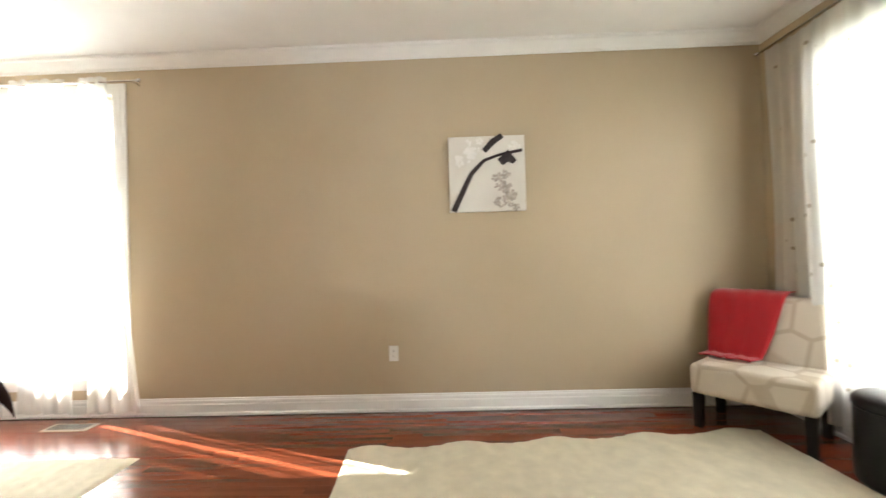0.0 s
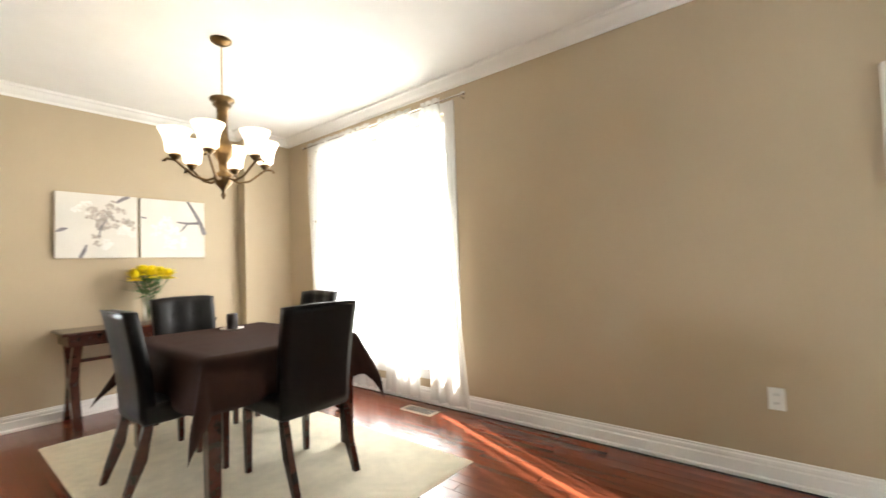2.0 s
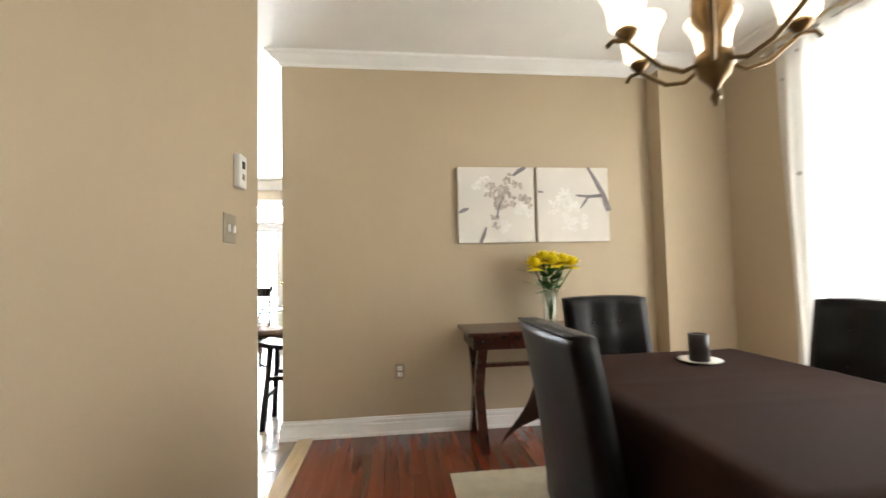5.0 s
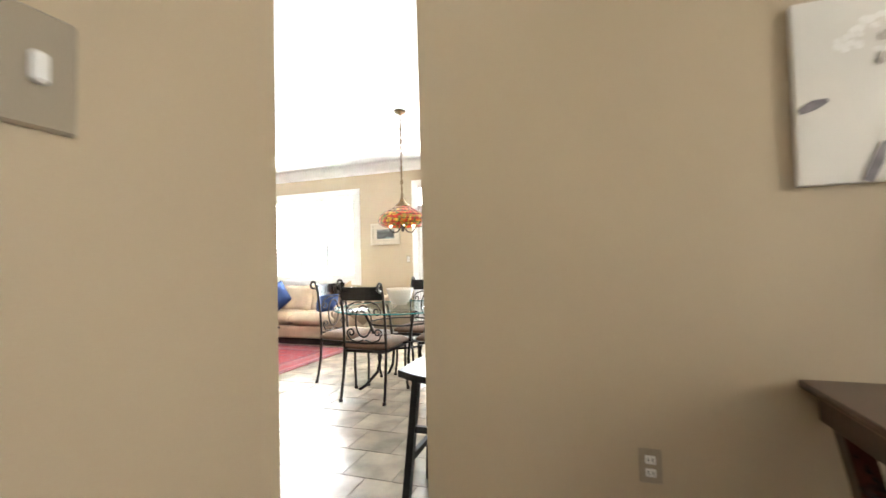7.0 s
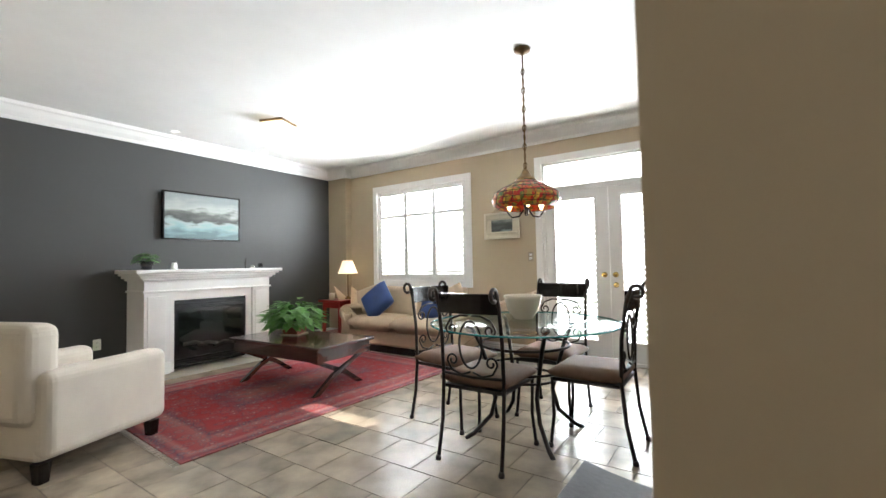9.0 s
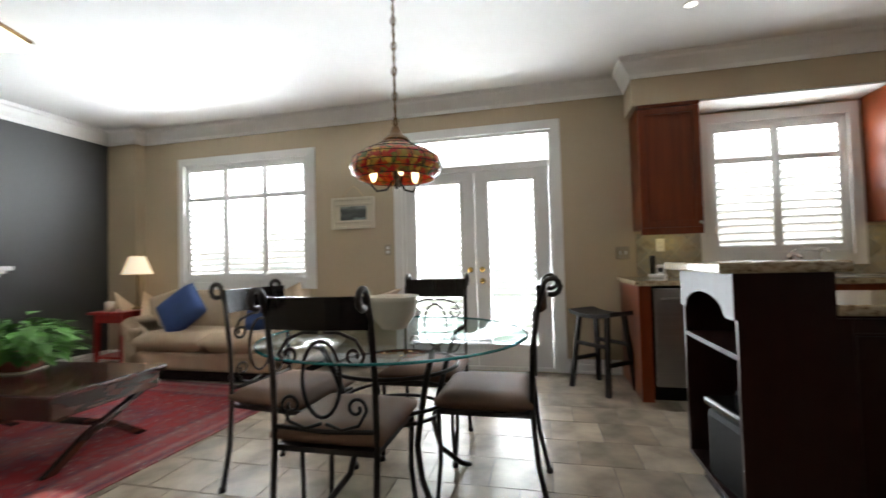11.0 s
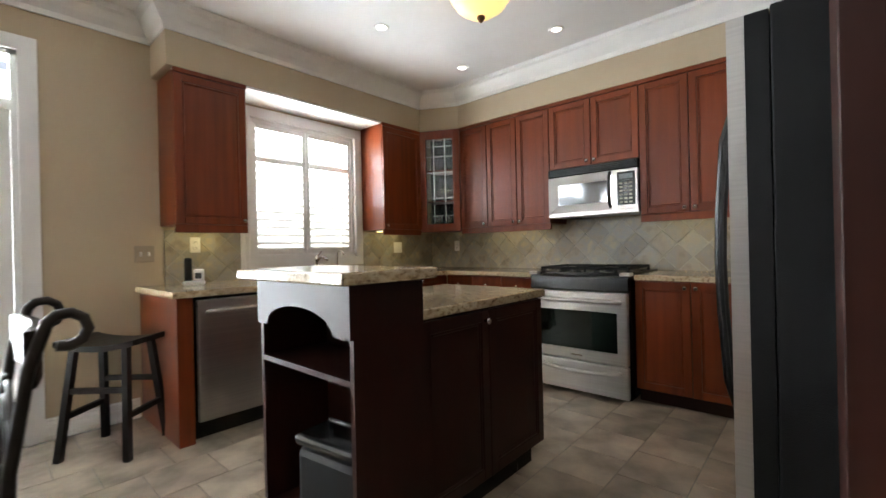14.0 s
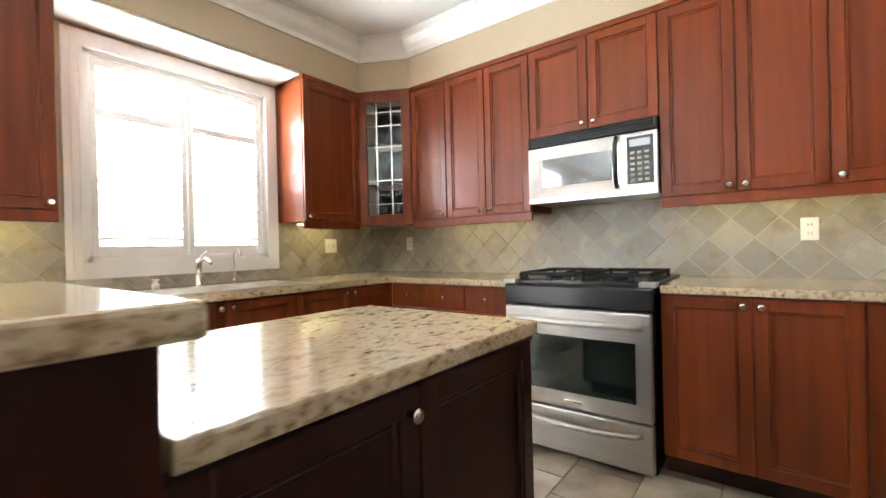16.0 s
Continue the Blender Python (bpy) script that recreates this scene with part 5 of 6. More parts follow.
part("shade", lathe(bmesh.new(), [(0.155, 0.40), (0.15, 0.41), (0.08, 0.60), (0.075, 0.605)], 28, cap=False), LAMPSH, tlp)
cnd = thing("pillar_candle", "cream pillar candle on the red side table", "candle", (-9.00, -5.20, 0.64))
part("wax", lathe(bmesh.new(), [(0.045, 0), (0.045, 0.105), (0.035, 0.108), (0.03, 0.10)], 18), CERAM, cnd)

ac = thing("armchair", "cream upholstered armchair with dark block feet", "armchair", (-5.40, -3.62, 0), -70)
part("base", bx(-0.36, 0.36, -0.38, 0.36, 0.11, 0.34, bevel=0.03), CREAM, ac)
part("seat_cushion", cushion(bmesh.new(), 0.50, 0.60, 0.18, (0, -0.08, 0.42), 0.3), CREAM, ac)
part("backrest", bx(-0.34, 0.34, 0.22, 0.42, 0.30, 0.86, bevel=0.07, seg=4), CREAM, ac)
for s in (-1, 1):
    a, b = sorted((s * 0.25, s * 0.41))
    part("arm", bx(a, b, -0.40, 0.36, 0.12, 0.60, bevel=0.06, seg=4), CREAM, ac)
    for y in (-0.33, 0.33):
        part("foot", bar(bmesh.new(), (s * 0.34, y, 0), (s * 0.34, y, 0.11), 0.05, 0.065), ESPR, ac)

fr2 = thing("hanging_picture", "small landscape in a cream slatted frame on a cord", "picture", (FW + 0.003, -2.505, 1.64), 90)
bm = bmesh.new()
for p, q, lo, hi in ((-0.25, -0.215, -0.17, 0.17), (0.215, 0.25, -0.17, 0.17), (-0.215, 0.215, 0.14, 0.17), (-0.215, 0.215, -0.17, -0.14), (-0.215, 0.215, 0.085, 0.105), (-0.215, 0.215, -0.105, -0.085)):
    box(bm, p, q, -0.03, -0.004, lo, hi, bevel=0.003, seg=1)
part("frame", bm, CERAM, fr2)
part("backing", bx(-0.215, 0.215, -0.006, -0.001, -0.14, 0.14), CERAM, fr2)
part("print", bx(-0.15, 0.15, -0.010, -0.007, -0.075, 0.075), SEA, fr2, "faded green landscape print")
part("cord", tube(bmesh.new(), [(-0.13, -0.012, 0.17), (-0.04, -0.008, 0.27), (0, -0.006, 0.29), (0.04, -0.008, 0.27), (0.13, -0.012, 0.17)], 0.005, 6), MAPLE, fr2)

# china cabinet by the passage
cc = thing("china_cabinet", "dark wooden china cabinet with glass sides and glassware", "cabinet", (-4.525, -0.70, 0), 0)
Wc, Dc = 0.50, 1.15
part("lower_case", bx(0.012, Wc, -Dc, -0.012, 0.0, 0.88), ESPR, cc)
for g, z0, z1 in ((0.012, 0.88, 0.90), (0.028, 0.90, 0.925), (0.018, 0.925, 0.945)):
    part("waist_moulding", bx(-g, Wc, -Dc - g, g, z0, z1, bevel=0.008), ESPR, cc)
for x, y in ((0.0, -0.045), (Wc - 0.045, -0.045), (0.0, -Dc), (Wc - 0.045, -Dc)):
    part("corner_post", bx(x, x + 0.045, y, y + 0.045, 0.945, 2.15), ESPR, cc)
for z0, z1 in ((0.945, 1.0), (1.30, 1.345), (2.08, 2.15)):
    part("side_rail", bx(0.045, Wc - 0.045, -0.04, -0.002, z0, z1, bevel=0.004), ESPR, cc)
    part("front_rail", bx(0.002, 0.04, -Dc + 0.045, -0.045, z0, z1, bevel=0.004), ESPR, cc)
part("gilt_bead", bx(0.045, Wc - 0.045, -0.012, 0.0, 1.0, 1.006), GOLD, cc)
part("gilt_bead", bx(0.045, Wc - 0.045, -0.012, 0.0, 1.345, 1.351), GOLD, cc)
part("side_pane", bx(0.045, Wc - 0.045, -0.024, -0.021, 1.0, 2.08), CASEGLASS, cc)
part("front_pane", bx(0.020, 0.023, -Dc + 0.045, -0.045, 1.0, 2.08), CASEGLASS, cc)
part("cornice", bx(-0.04, Wc, -Dc - 0.04, 0.04, 2.15, 2.24, bevel=0.02), ESPR, cc)
part("back_mirror", bx(Wc - 0.012, Wc - 0.004, -Dc + 0.045, -0.045, 0.945, 2.15), MIRROR, cc, "mirrored back panel")
for y in (-0.32, -0.62, -0.90):
    part("door_stile", bx(0.0, 0.035, y - 0.02, y + 0.02, 1.0, 2.08), ESPR, cc)
for z in (1.33, 1.66):
    part("shelf", bx(0.03, Wc - 0.015, -Dc + 0.03, -0.03, z, z + 0.008), CASEGLASS, cc)
part("cabinet_floor", bx(0.03, Wc - 0.015, -Dc + 0.03, -0.03, 0.944, 0.955), ESPR, cc)
rnd = random.Random(11)
bm = lathe(bmesh.new(), [(0.032, 0), (0.030, 0.004), (0.004, 0.010), (0.004, 0.075), (0.02, 0.085), (0.034, 0.11), (0.034, 0.15), (0.028, 0.175), (0.025, 0.175), (0.031, 0.15), (0.030, 0.11), (0.016, 0.09)], 16, cap=False)
wg = thing("wine_glass", "clear stemmed wine glass in the china cabinet", "glass", (-4.40, -0.80, 1.338), 0, "china cabinet glasses")
part("bowl", bm, CRYSTAL, wg)
for z in (1.338, 1.668):
    for i in range(3):
        for j in range(4):
            if (i, j, z) != (0, 0, 1.338):
                copy_thing(wg, pose(-4.40 + i * 0.12 + rnd.uniform(-0.02, 0.02), -0.80 - j * 0.09, z))
tea = thing("silver_teapot", "silver teapot in the china cabinet", "teapot", (-4.28, -1.62, 0.955))
part("body", lathe(bmesh.new(), [(0.04, 0), (0.075, 0.03), (0.08, 0.07), (0.05, 0.11), (0.02, 0.125), (0.012, 0.14)], 20), CHROME, tea)
part("spout", tube(bmesh.new(), [(0.06, 0, 0.05), (0.10, 0, 0.08), (0.12, 0, 0.12)], 0.014, r_end=0.007), CHROME, tea)
part("handle", tube(bmesh.new(), [(-0.06, 0, 0.10), (-0.11, 0, 0.09), (-0.11, 0, 0.05), (-0.07, 0, 0.04)], 0.006), CHROME, tea)
for k in range(8):
    g = thing("crystal_bowl", "cut crystal bowl in the china cabinet", "bowl", (-4.40 + 0.16 * (k % 2) + 0.02 * (k % 3), -0.80 - (k // 2) * 0.165, 0.955), 0, "crystal bowls")
    part("body", lathe(bmesh.new(), [(0.03, 0), (0.035, 0.01), (0.06, 0.05), (0.07, 0.08), (0.064, 0.08), (0.05, 0.04)], 18, cap=False), CRYSTAL, g)


# ---- dining room ----
tbx, tby = -3.20, 1.86
dt = thing("dining_table", "dark cherry wooden dining table under a cloth", "table", (tbx, tby, 0.012))
part("tabletop", bx(-0.63, 0.63, -0.49, 0.49, 0.70, 0.735, bevel=0.005), MAHOG, dt)
for sx in (-1, 1):
    for sy in (-1, 1):
        part("leg", bar(bmesh.new(), (sx * 0.58, sy * 0.44, 0), (sx * 0.58, sy * 0.44, 0.70), 0.062, 0.075), MAHOG, dt)
bm = bmesh.new()
HX, HY, DROP = 0.635, 0.495, 0.29
N = 56
ext = HX + DROP
grid = []
rnd = random.Random(2)
for i in range(N + 1):
    row = []
    for j in range(N + 1):
        u, v = -ext + 2 * ext * i / N, -(HY + DROP) + 2 * (HY + DROP) * j / N
        ox, oy = max(0, abs(u) - HX), max(0, abs(v) - HY)
        cx, cy = math.copysign(min(abs(u), HX), u), math.copysign(min(abs(v), HY), v)
        over = math.hypot(ox, oy)
        z = 0.742 + (0.0030 if abs((u * 3.1) % 0.8 - 0.4) < 0.02 or abs((v * 2.3) % 0.7 - 0.35) < 0.02 else 0)
        if over > 0:
            z -= over * 0.95 + 0.25 * min(ox, oy)
            sway = 0.035 * (over / DROP) * (1 + 0.8 * math.sin(9 * (u + 0.3) + 7 * v)) + 0.52 * min(ox, oy)
            dx, dy = (ox / over, oy / over)
            cx += math.copysign(dx * (0.008 + sway), u)
            cy += math.copysign(dy * (0.008 + sway), v)
        row.append(bm.verts.new((cx, cy, z + 0.012)))
    grid.append(row)
for i in range(N):
    for j in range(N):
        bm.faces.new((grid[i][j], grid[i + 1][j], grid[i + 1][j + 1], grid[i][j + 1])).smooth = True
tc_ = tagged(part("tablecloth", bm, CLOTH), "dark brown cloth hanging in points over the table", "tablecloth")
tc_.matrix_world = pose(tbx, tby, 0)
sol = tc_.modifiers.new("thickness", "SOLIDIFY")
sol.thickness, sol.offset = 0.003, 1
cd = thing("candle", "dark pillar candle on a white saucer", "candle", (-3.60, 1.98, 0.757))
part("saucer", lathe(bmesh.new(), [(0.05, 0), (0.085, 0.008), (0.088, 0.012), (0.05, 0.006)], 24), OUTLET, cd)
part("wax", lathe(bmesh.new(), [(0.040, 0.006), (0.040, 0.12), (0.032, 0.122), (0.028, 0.112)], 20), CANDLE, cd)


def leather_chair(at, turn):
    c = thing("dining_chair", "black leather parsons chair with tufted back", "chair", at, turn, "leather chairs round the dining table")
    bm = bmesh.new()
    n, m = 12, 14
    front, back = [], []
    for i in range(n + 1):
        for j in range(m + 1):
            u, v = 2 * i / n - 1, j / m
            x = u * (0.215 + 0.015 * v)
            lean = 0.20 + 0.09 * v ** 1.5
            z = 0.40 + 0.60 * v - 0.008 * u * u * v
            dish = 0.025 * (1 - u * u)
            tuft = sum(0.018 * math.exp(-((x - tx) ** 2 + (z - tz) ** 2) / 0.0012) for tx in (-0.075, 0.075) for tz in (0.86, 0.70))
            puff = 0.010 * abs(math.cos(math.pi * x / 0.15)) * v
            front.append(bm.verts.new((x, lean + dish - 0.035 + tuft - puff, z)))
            back.append(bm.verts.new((x, lean + dish + 0.035 * (1 - 0.3 * v), z)))
    for i in range(n):
        for j in range(m):
            k = i * (m + 1) + j
            bm.faces.new((front[k], front[k + m + 1], front[k + m + 2], front[k + 1])).smooth = True
            bm.faces.new((back[k + 1], back[k + m + 2], back[k + m + 1], back[k])).smooth = True
    for i in range(n):
        k = i * (m + 1)
        bm.faces.new((front[k + m], front[k + 2 * m + 1], back[k + 2 * m + 1], back[k + m])).smooth = True
        bm.faces.new((front[k + m + 1], front[k], back[k], back[k + m + 1]))
    for k0 in (0, n * (m + 1)):
        for j in range(m):
            k = k0 + j
            bm.faces.new((front[k], front[k + 1], back[k + 1], back[k])).smooth = True
    bmesh.ops.recalc_face_normals(bm, faces=bm.faces)
    b = part("backrest", bm, LEATHER, c)
    part("top_piping", tube(bmesh.new(), [(-0.225 + 0.45 * k / 12, 0.29 + 0.025 * (1 - (k / 6 - 1) ** 2) + 0.023, 0.998 - 0.008 * (k / 6 - 1) ** 2) for k in range(13)], 0.006, 6), LEATHER, b)
    for tx in (-0.075, 0.075):
        for tz in (0.86, 0.70):
            v = (tz - 0.40) / 0.60
            part("button", lathe(bmesh.new(), [(0.012, 0), (0.008, 0.006), (0.001, 0.008)], 10, (tx, 0.185 + 0.09 * v ** 1.5 + 0.02, tz)), LEATHER, b)
    part("seat", bx(-0.225, 0.225, -0.235, 0.235, 0.375, 0.485, bevel=0.03, seg=4), LEATHER, c)
    for s in (-1, 1):
        part("leg", bar(bmesh.new(), (s * 0.195, -0.20, 0), (s * 0.195, -0.20, 0.376), 0.030, 0.042), MAHOG, c)
        bm = bmesh.new()
        pts = [(0.225 + 0.075, 0), (0.265 + 0.065, 0), (0.225 + 0.045, 0.2), (0.225, 0.38), (0.18, 0.38), (0.21, 0.2)]
        prism(bm, pts, "x", s * 0.195 - 0.018, s * 0.195 + 0.018)
        part("leg", bm, MAHOG, c)
    return c


lc = leather_chair((-2.55, 1.87, 0.012), -90)
for at, turn in (((-3.12, 1.42, 0.012), 180), ((-3.84, 1.82, 0.012), 90), ((-3.46, 2.40, 0.012), 0)):
    copy_thing(lc, pose(*at, 0, 0, turn))


def wavy_rug(name, label, x0, x1, y0, y1, wave):
    """A thick woven rug with a raised basket texture and an uneven edge."""
    bm = bmesh.new()
    nx, ny = 150, 90
    g = []
    for i in range(nx + 1):
        r = []
        for j in range(ny + 1):
            x, y = x0 + (x1 - x0) * i / nx, y0 + (y1 - y0) * j / ny
            y += wave * math.sin(x * 11) * (j / ny) ** 6
            edge = min(i, nx - i, j, ny - j)
            z = 0.010 + 0.003 * math.sin(x * 60 + 4 * math.sin(y * 14)) * math.sin(y * 45) + (0.012 * wave / 0.02 * max(0, math.sin(x * 11)) * (j / ny) ** 10) if edge else 0.0
            r.append(bm.verts.new((x, y, max(0.0, z))))
        g.append(r)
    for i in range(nx):
        for j in range(ny):
            bm.faces.new((g[i][j], g[i + 1][j], g[i + 1][j + 1], g[i][j + 1])).smooth = True
    return tagged(part(name, bm, RUGC), label, "rug")


wavy_rug("dining_rug", "cream woven rug under the dining table", -4.37, -1.75, 0.97, 2.57, 0.0)
lr = wavy_rug("living_rug", "cream woven rug with a rippled edge", 0.0, 2.62, -1.75, 0.0, 0.02)
lr.matrix_world = pose(-0.49, 2.64, 0, 0, 0, 4)

# console table and vase
co = thing("console_table", "mahogany console table with crossed curved legs", "table", (-4.80, 1.70, 0), 0)
part("tabletop", bx(-0.23, 0.24, -0.57, 0.57, 0.745, 0.77, bevel=0.006), MAHOG, co)
part("drawer_box", bx(-0.20, 0.21, -0.53, 0.53, 0.655, 0.744, bevel=0.003), MAHOG, co)
for k in range(5):
    part("reed", bx(0.21, 0.216, -0.52, 0.52, 0.662 + k * 0.016, 0.673 + k * 0.016, bevel=0.003, seg=1), MAHOG, co)
for sy in (-1, 1):
    for sx in (-1, 1):
        pts = [(sx * 0.22, 0.0), (sx * 0.15, 0.0), (sx * 0.07, 0.16), (sx * 0.015, 0.34), (sx * 0.06, 0.50), (sx * 0.15, 0.655), (sx * 0.21, 0.655), (sx * 0.12, 0.50), (sx * 0.075, 0.36), (sx * 0.13, 0.18)]
        part("leg", prism(bmesh.new(), pts, "y", sy * 0.47 - 0.03, sy * 0.47 + 0.03), MAHOG, co)
    part("cross_block", bx(-0.06, 0.06, sy * 0.47 - 0.031, sy * 0.47 + 0.031, 0.31, 0.39), MAHOG, co)
part("stretcher", bx(-0.02, 0.02, -0.44, 0.44, 0.50, 0.525), MAHOG, co)
vs = thing("flower_vase", "cut glass vase of yellow chrysanthemums", "vase", (-4.84, 1.78, 0.77))
part("vase", lathe(bmesh.new(), [(0.05, 0), (0.052, 0.02), (0.052, 0.12), (0.062, 0.24), (0.058, 0.24), (0.048, 0.12), (0.046, 0.02)], 14, cap=True), CLEAR, vs)
rnd = random.Random(8)
heads = [(-0.03, -0.10, 0.43), (0.02, -0.05, 0.46), (0.0, 0.03, 0.455), (0.04, 0.09, 0.44), (-0.04, 0.13, 0.42), (0.06, 0.01, 0.43), (-0.05, -0.02, 0.46), (0.03, 0.16, 0.42), (0.05, -0.12, 0.41)]
for h in heads:
    part("stem", tube(bmesh.new(), [(0, 0, 0.03), (h[0] * 0.3, h[1] * 0.25, 0.22), (h[0], h[1], h[2] - 0.02)], 0.004, 6), STEM, vs)
    bm = bmesh.new()
    for ring, (cnt, elev, length) in enumerate(((18, -0.35, 0.080), (18, 0.10, 0.088), (18, 0.45, 0.086), (14, 0.85, 0.082), (9, 1.25, 0.078))):
        for k in range(cnt):
            a = 2 * math.pi * (k + 0.5 * ring) / cnt + rnd.uniform(-0.1, 0.1)
            t = Vector((math.cos(a) * math.cos(elev), math.sin(a) * math.cos(elev), math.sin(elev)))
            s = t.cross(Vector((0, 0, 1))).normalized() * 0.014
            o = Vector(h)
            bm.faces.new([bm.verts.new(p) for p in (o, o + t * length * 0.6 + s, o + t * length, o + t * length * 0.6 - s)])
    part("flower_head", bm, YELLOW, vs, "yellow many-petalled flower head")
bm = bmesh.new()
for k in range(110):
    a, z = rnd.uniform(0, 6.28), rnd.uniform(0.24, 0.40)
    t = Vector((math.cos(a), math.sin(a), rnd.uniform(-0.2, 0.7))).normalized()
    if k < 2:
        t = Vector((0.1, -1, 0.25)).normalized()
    o = Vector((0, 0, z)) + t * 0.02
    L = 0.12 if k > 1 else 0.26
    s = t.cross(Vector((0, 0, 1))).normalized() * 0.022
    bm.faces.new([bm.verts.new(p) for p in (o, o + t * L * 0.5 + s, o + t * L, o + t * L * 0.5 - s)])
part("foliage", bm, LEAF, vs)


# ---- canvases with blossom branches ----
def ribbon(bm, pts, widths, y):
    prev = None
    for (x, z), w, k in zip(pts, widths, range(len(pts))):
        x2, z2 = pts[min(k + 1, len(pts) - 1)]
        x1, z1 = pts[max(k - 1, 0)]
        d = Vector((x2 - x1, z2 - z1)).normalized()
        a, b = bm.verts.new((x - d.y * w, y, z + d.x * w)), bm.verts.new((x + d.y * w, y, z - d.x * w))
        if prev:
            bm.faces.new((prev[0], a, b, prev[1]))
        prev = (a, b)


def blossom(bm, x, z, r, y, rnd):
    """A loose cluster of small five-petalled flowers, a hair apart in depth."""
    k = 0
    for _ in range(6):
        fx, fz, fr = x + rnd.uniform(-0.75, 0.75) * r, z + rnd.uniform(-0.75, 0.75) * r, r * rnd.uniform(0.30, 0.50)
        turn = rnd.uniform(0, 6.28)
        for p in range(5):
            if rnd.random() < 0.18:
                continue
            a = turn + 2 * math.pi * p / 5 + rnd.uniform(-0.2, 0.2)
            c, s_ = math.cos(a), math.sin(a)
            wide = rnd.uniform(0.32, 0.5)
            k += 1
            bm.faces.new([bm.verts.new((fx + fr * (c * u - s_ * w * wide), y - 0.0001 * k, fz + fr * (s_ * u + c * w * wide))) for u, w in ((0.10, 0.0), (0.45, -0.8), (0.85, -0.9), (1.0, -0.2), (0.93, 0.35), (0.80, 0.9), (0.42, 0.75))])


def blossom_canvas(at, turn, w, h, branches, dark, flowers, pale, seed, label):
    c = canvas("blossom_canvas", label, "picture", at, turn, w, h, CANVAS)
    rnd = random.Random(seed)
    for mt, items in ((PETALW, pale), (PETAL, flowers)):
        if items:
            for x, z, r in items:
                bm = bmesh.new()
                blossom(bm, x, z, r, -0.0305 - (0.0035 if mt is PETAL else 0), rnd)
                part("blossom", bm, mt, c)
    for pts, ws in branches:
        bm = bmesh.new()
        ribbon(bm, pts, ws, -0.0378)
        part("branch", bm, dark, c)


blossom_canvas((0.465, NW - 0.003, 1.785), 0, 0.575, 0.57,
               [([(-0.26, -0.28), (-0.19, -0.14), (-0.12, 0.0), (-0.02, 0.10), (0.10, 0.14), (0.27, 0.17)], (0.022, 0.020, 0.018, 0.012, 0.010, 0.012)),
                ([(-0.02, 0.17), (0.05, 0.24), (0.12, 0.285)], (0.020, 0.024, 0.02)),
                ([(0.10, 0.08), (0.16, 0.13), (0.21, 0.08)], (0.03, 0.045, 0.02))], INK,
               [(0.10, -0.05, 0.07), (0.16, -0.14, 0.09), (0.10, -0.20, 0.06), (0.20, -0.22, 0.06), (0.14, 0.0, 0.04)], [(-0.17, 0.14, 0.09), (-0.10, 0.20, 0.07), (0.2, 0.22, 0.06)], 4, "square canvas of a dark branch and pale blossom")
blossom_canvas((DIN + 0.003, 1.447, 1.66), 90, 0.59, 0.575,
               [([(-0.29, -0.06), (-0.25, -0.04), (-0.215, -0.03)], (0.008, 0.016, 0.006)), ([(0.13, 0.22), (0.18, 0.26), (0.23, 0.285)], (0.008, 0.016, 0.012)),
                ([(-0.13, -0.287), (-0.10, -0.22), (-0.085, -0.17)], (0.012, 0.014, 0.006)), ([(0.0, -0.1), (0.02, 0.0), (0.06, 0.06)], (0.006, 0.006, 0.004))], INKG,
               [(-0.03, 0.10, 0.07), (0.08, 0.08, 0.10), (0.18, 0.04, 0.09), (0.02, 0.0, 0.07), (0.12, 0.17, 0.08), (-0.02, -0.13, 0.05)], [(-0.12, 0.16, 0.07), (0.2, -0.08, 0.08), (0.06, -0.16, 0.08)], 5, "square canvas of taupe cherry blossom")
blossom_canvas((DIN + 0.003, 2.055, 1.66), 90, 0.575, 0.575,
               [([(0.12, 0.287), (0.18, 0.19), (0.24, 0.08), (0.285, -0.05)], (0.010, 0.014, 0.018, 0.022)), ([(0.02, 0.07), (0.12, 0.06), (0.24, 0.07)], (0.006, 0.012, 0.014)),
                ([(0.05, -0.03), (0.09, 0.02), (0.12, 0.06)], (0.004, 0.010, 0.006)), ([(-0.285, 0.10), (-0.24, 0.095)], (0.010, 0.005))], INKG,
               [], [(-0.10, 0.06, 0.09), (-0.02, -0.02, 0.08), (-0.08, -0.12, 0.07), (0.04, -0.14, 0.07), (-0.16, -0.02, 0.06)], 6, "square canvas of a grey branch and white blossom")


# ---- curtains ----
def curtain(name, label, axis, at, a0, a1, z0, z1, folds, deep, seed, flare=0.0):
    c = thing(name, label, "curtain", (0, 0, 0))
    bm = bmesh.new()
    n, m = folds * 8, 14
    rnd = random.Random(seed)
    g = []
    for i in range(n + 1):
        u = i / n
        row = []
        for j in range(m + 1):
            v = j / m
            off = deep * math.sin(2 * math.pi * folds * u + 0.5 * math.sin(5 * v)) * (0.5 + 0.5 * (1 - v)) + 0.010 * math.sin(17 * u + 6 * v)
            a = a0 + (a1 - a0) * u + flare * u * (1 - v) ** 1.3 + 0.02 * math.sin(3 * v + 9 * u) * (1 - v)
            z = z0 + (z1 - z0) * v + (0.012 * math.sin(2 * math.pi * folds * u) if j == m else 0)
            row.append(bm.verts.new((a, at + off, z) if axis == "y" else (at + off, a, z)))
        g.append(row)
    for i in range(n):
        for j in range(m):
            bm.faces.new((g[i][j], g[i + 1][j], g[i + 1][j + 1], g[i][j + 1])).smooth = True
    part("sheer_panel", bm, SHEER, c)
    return c


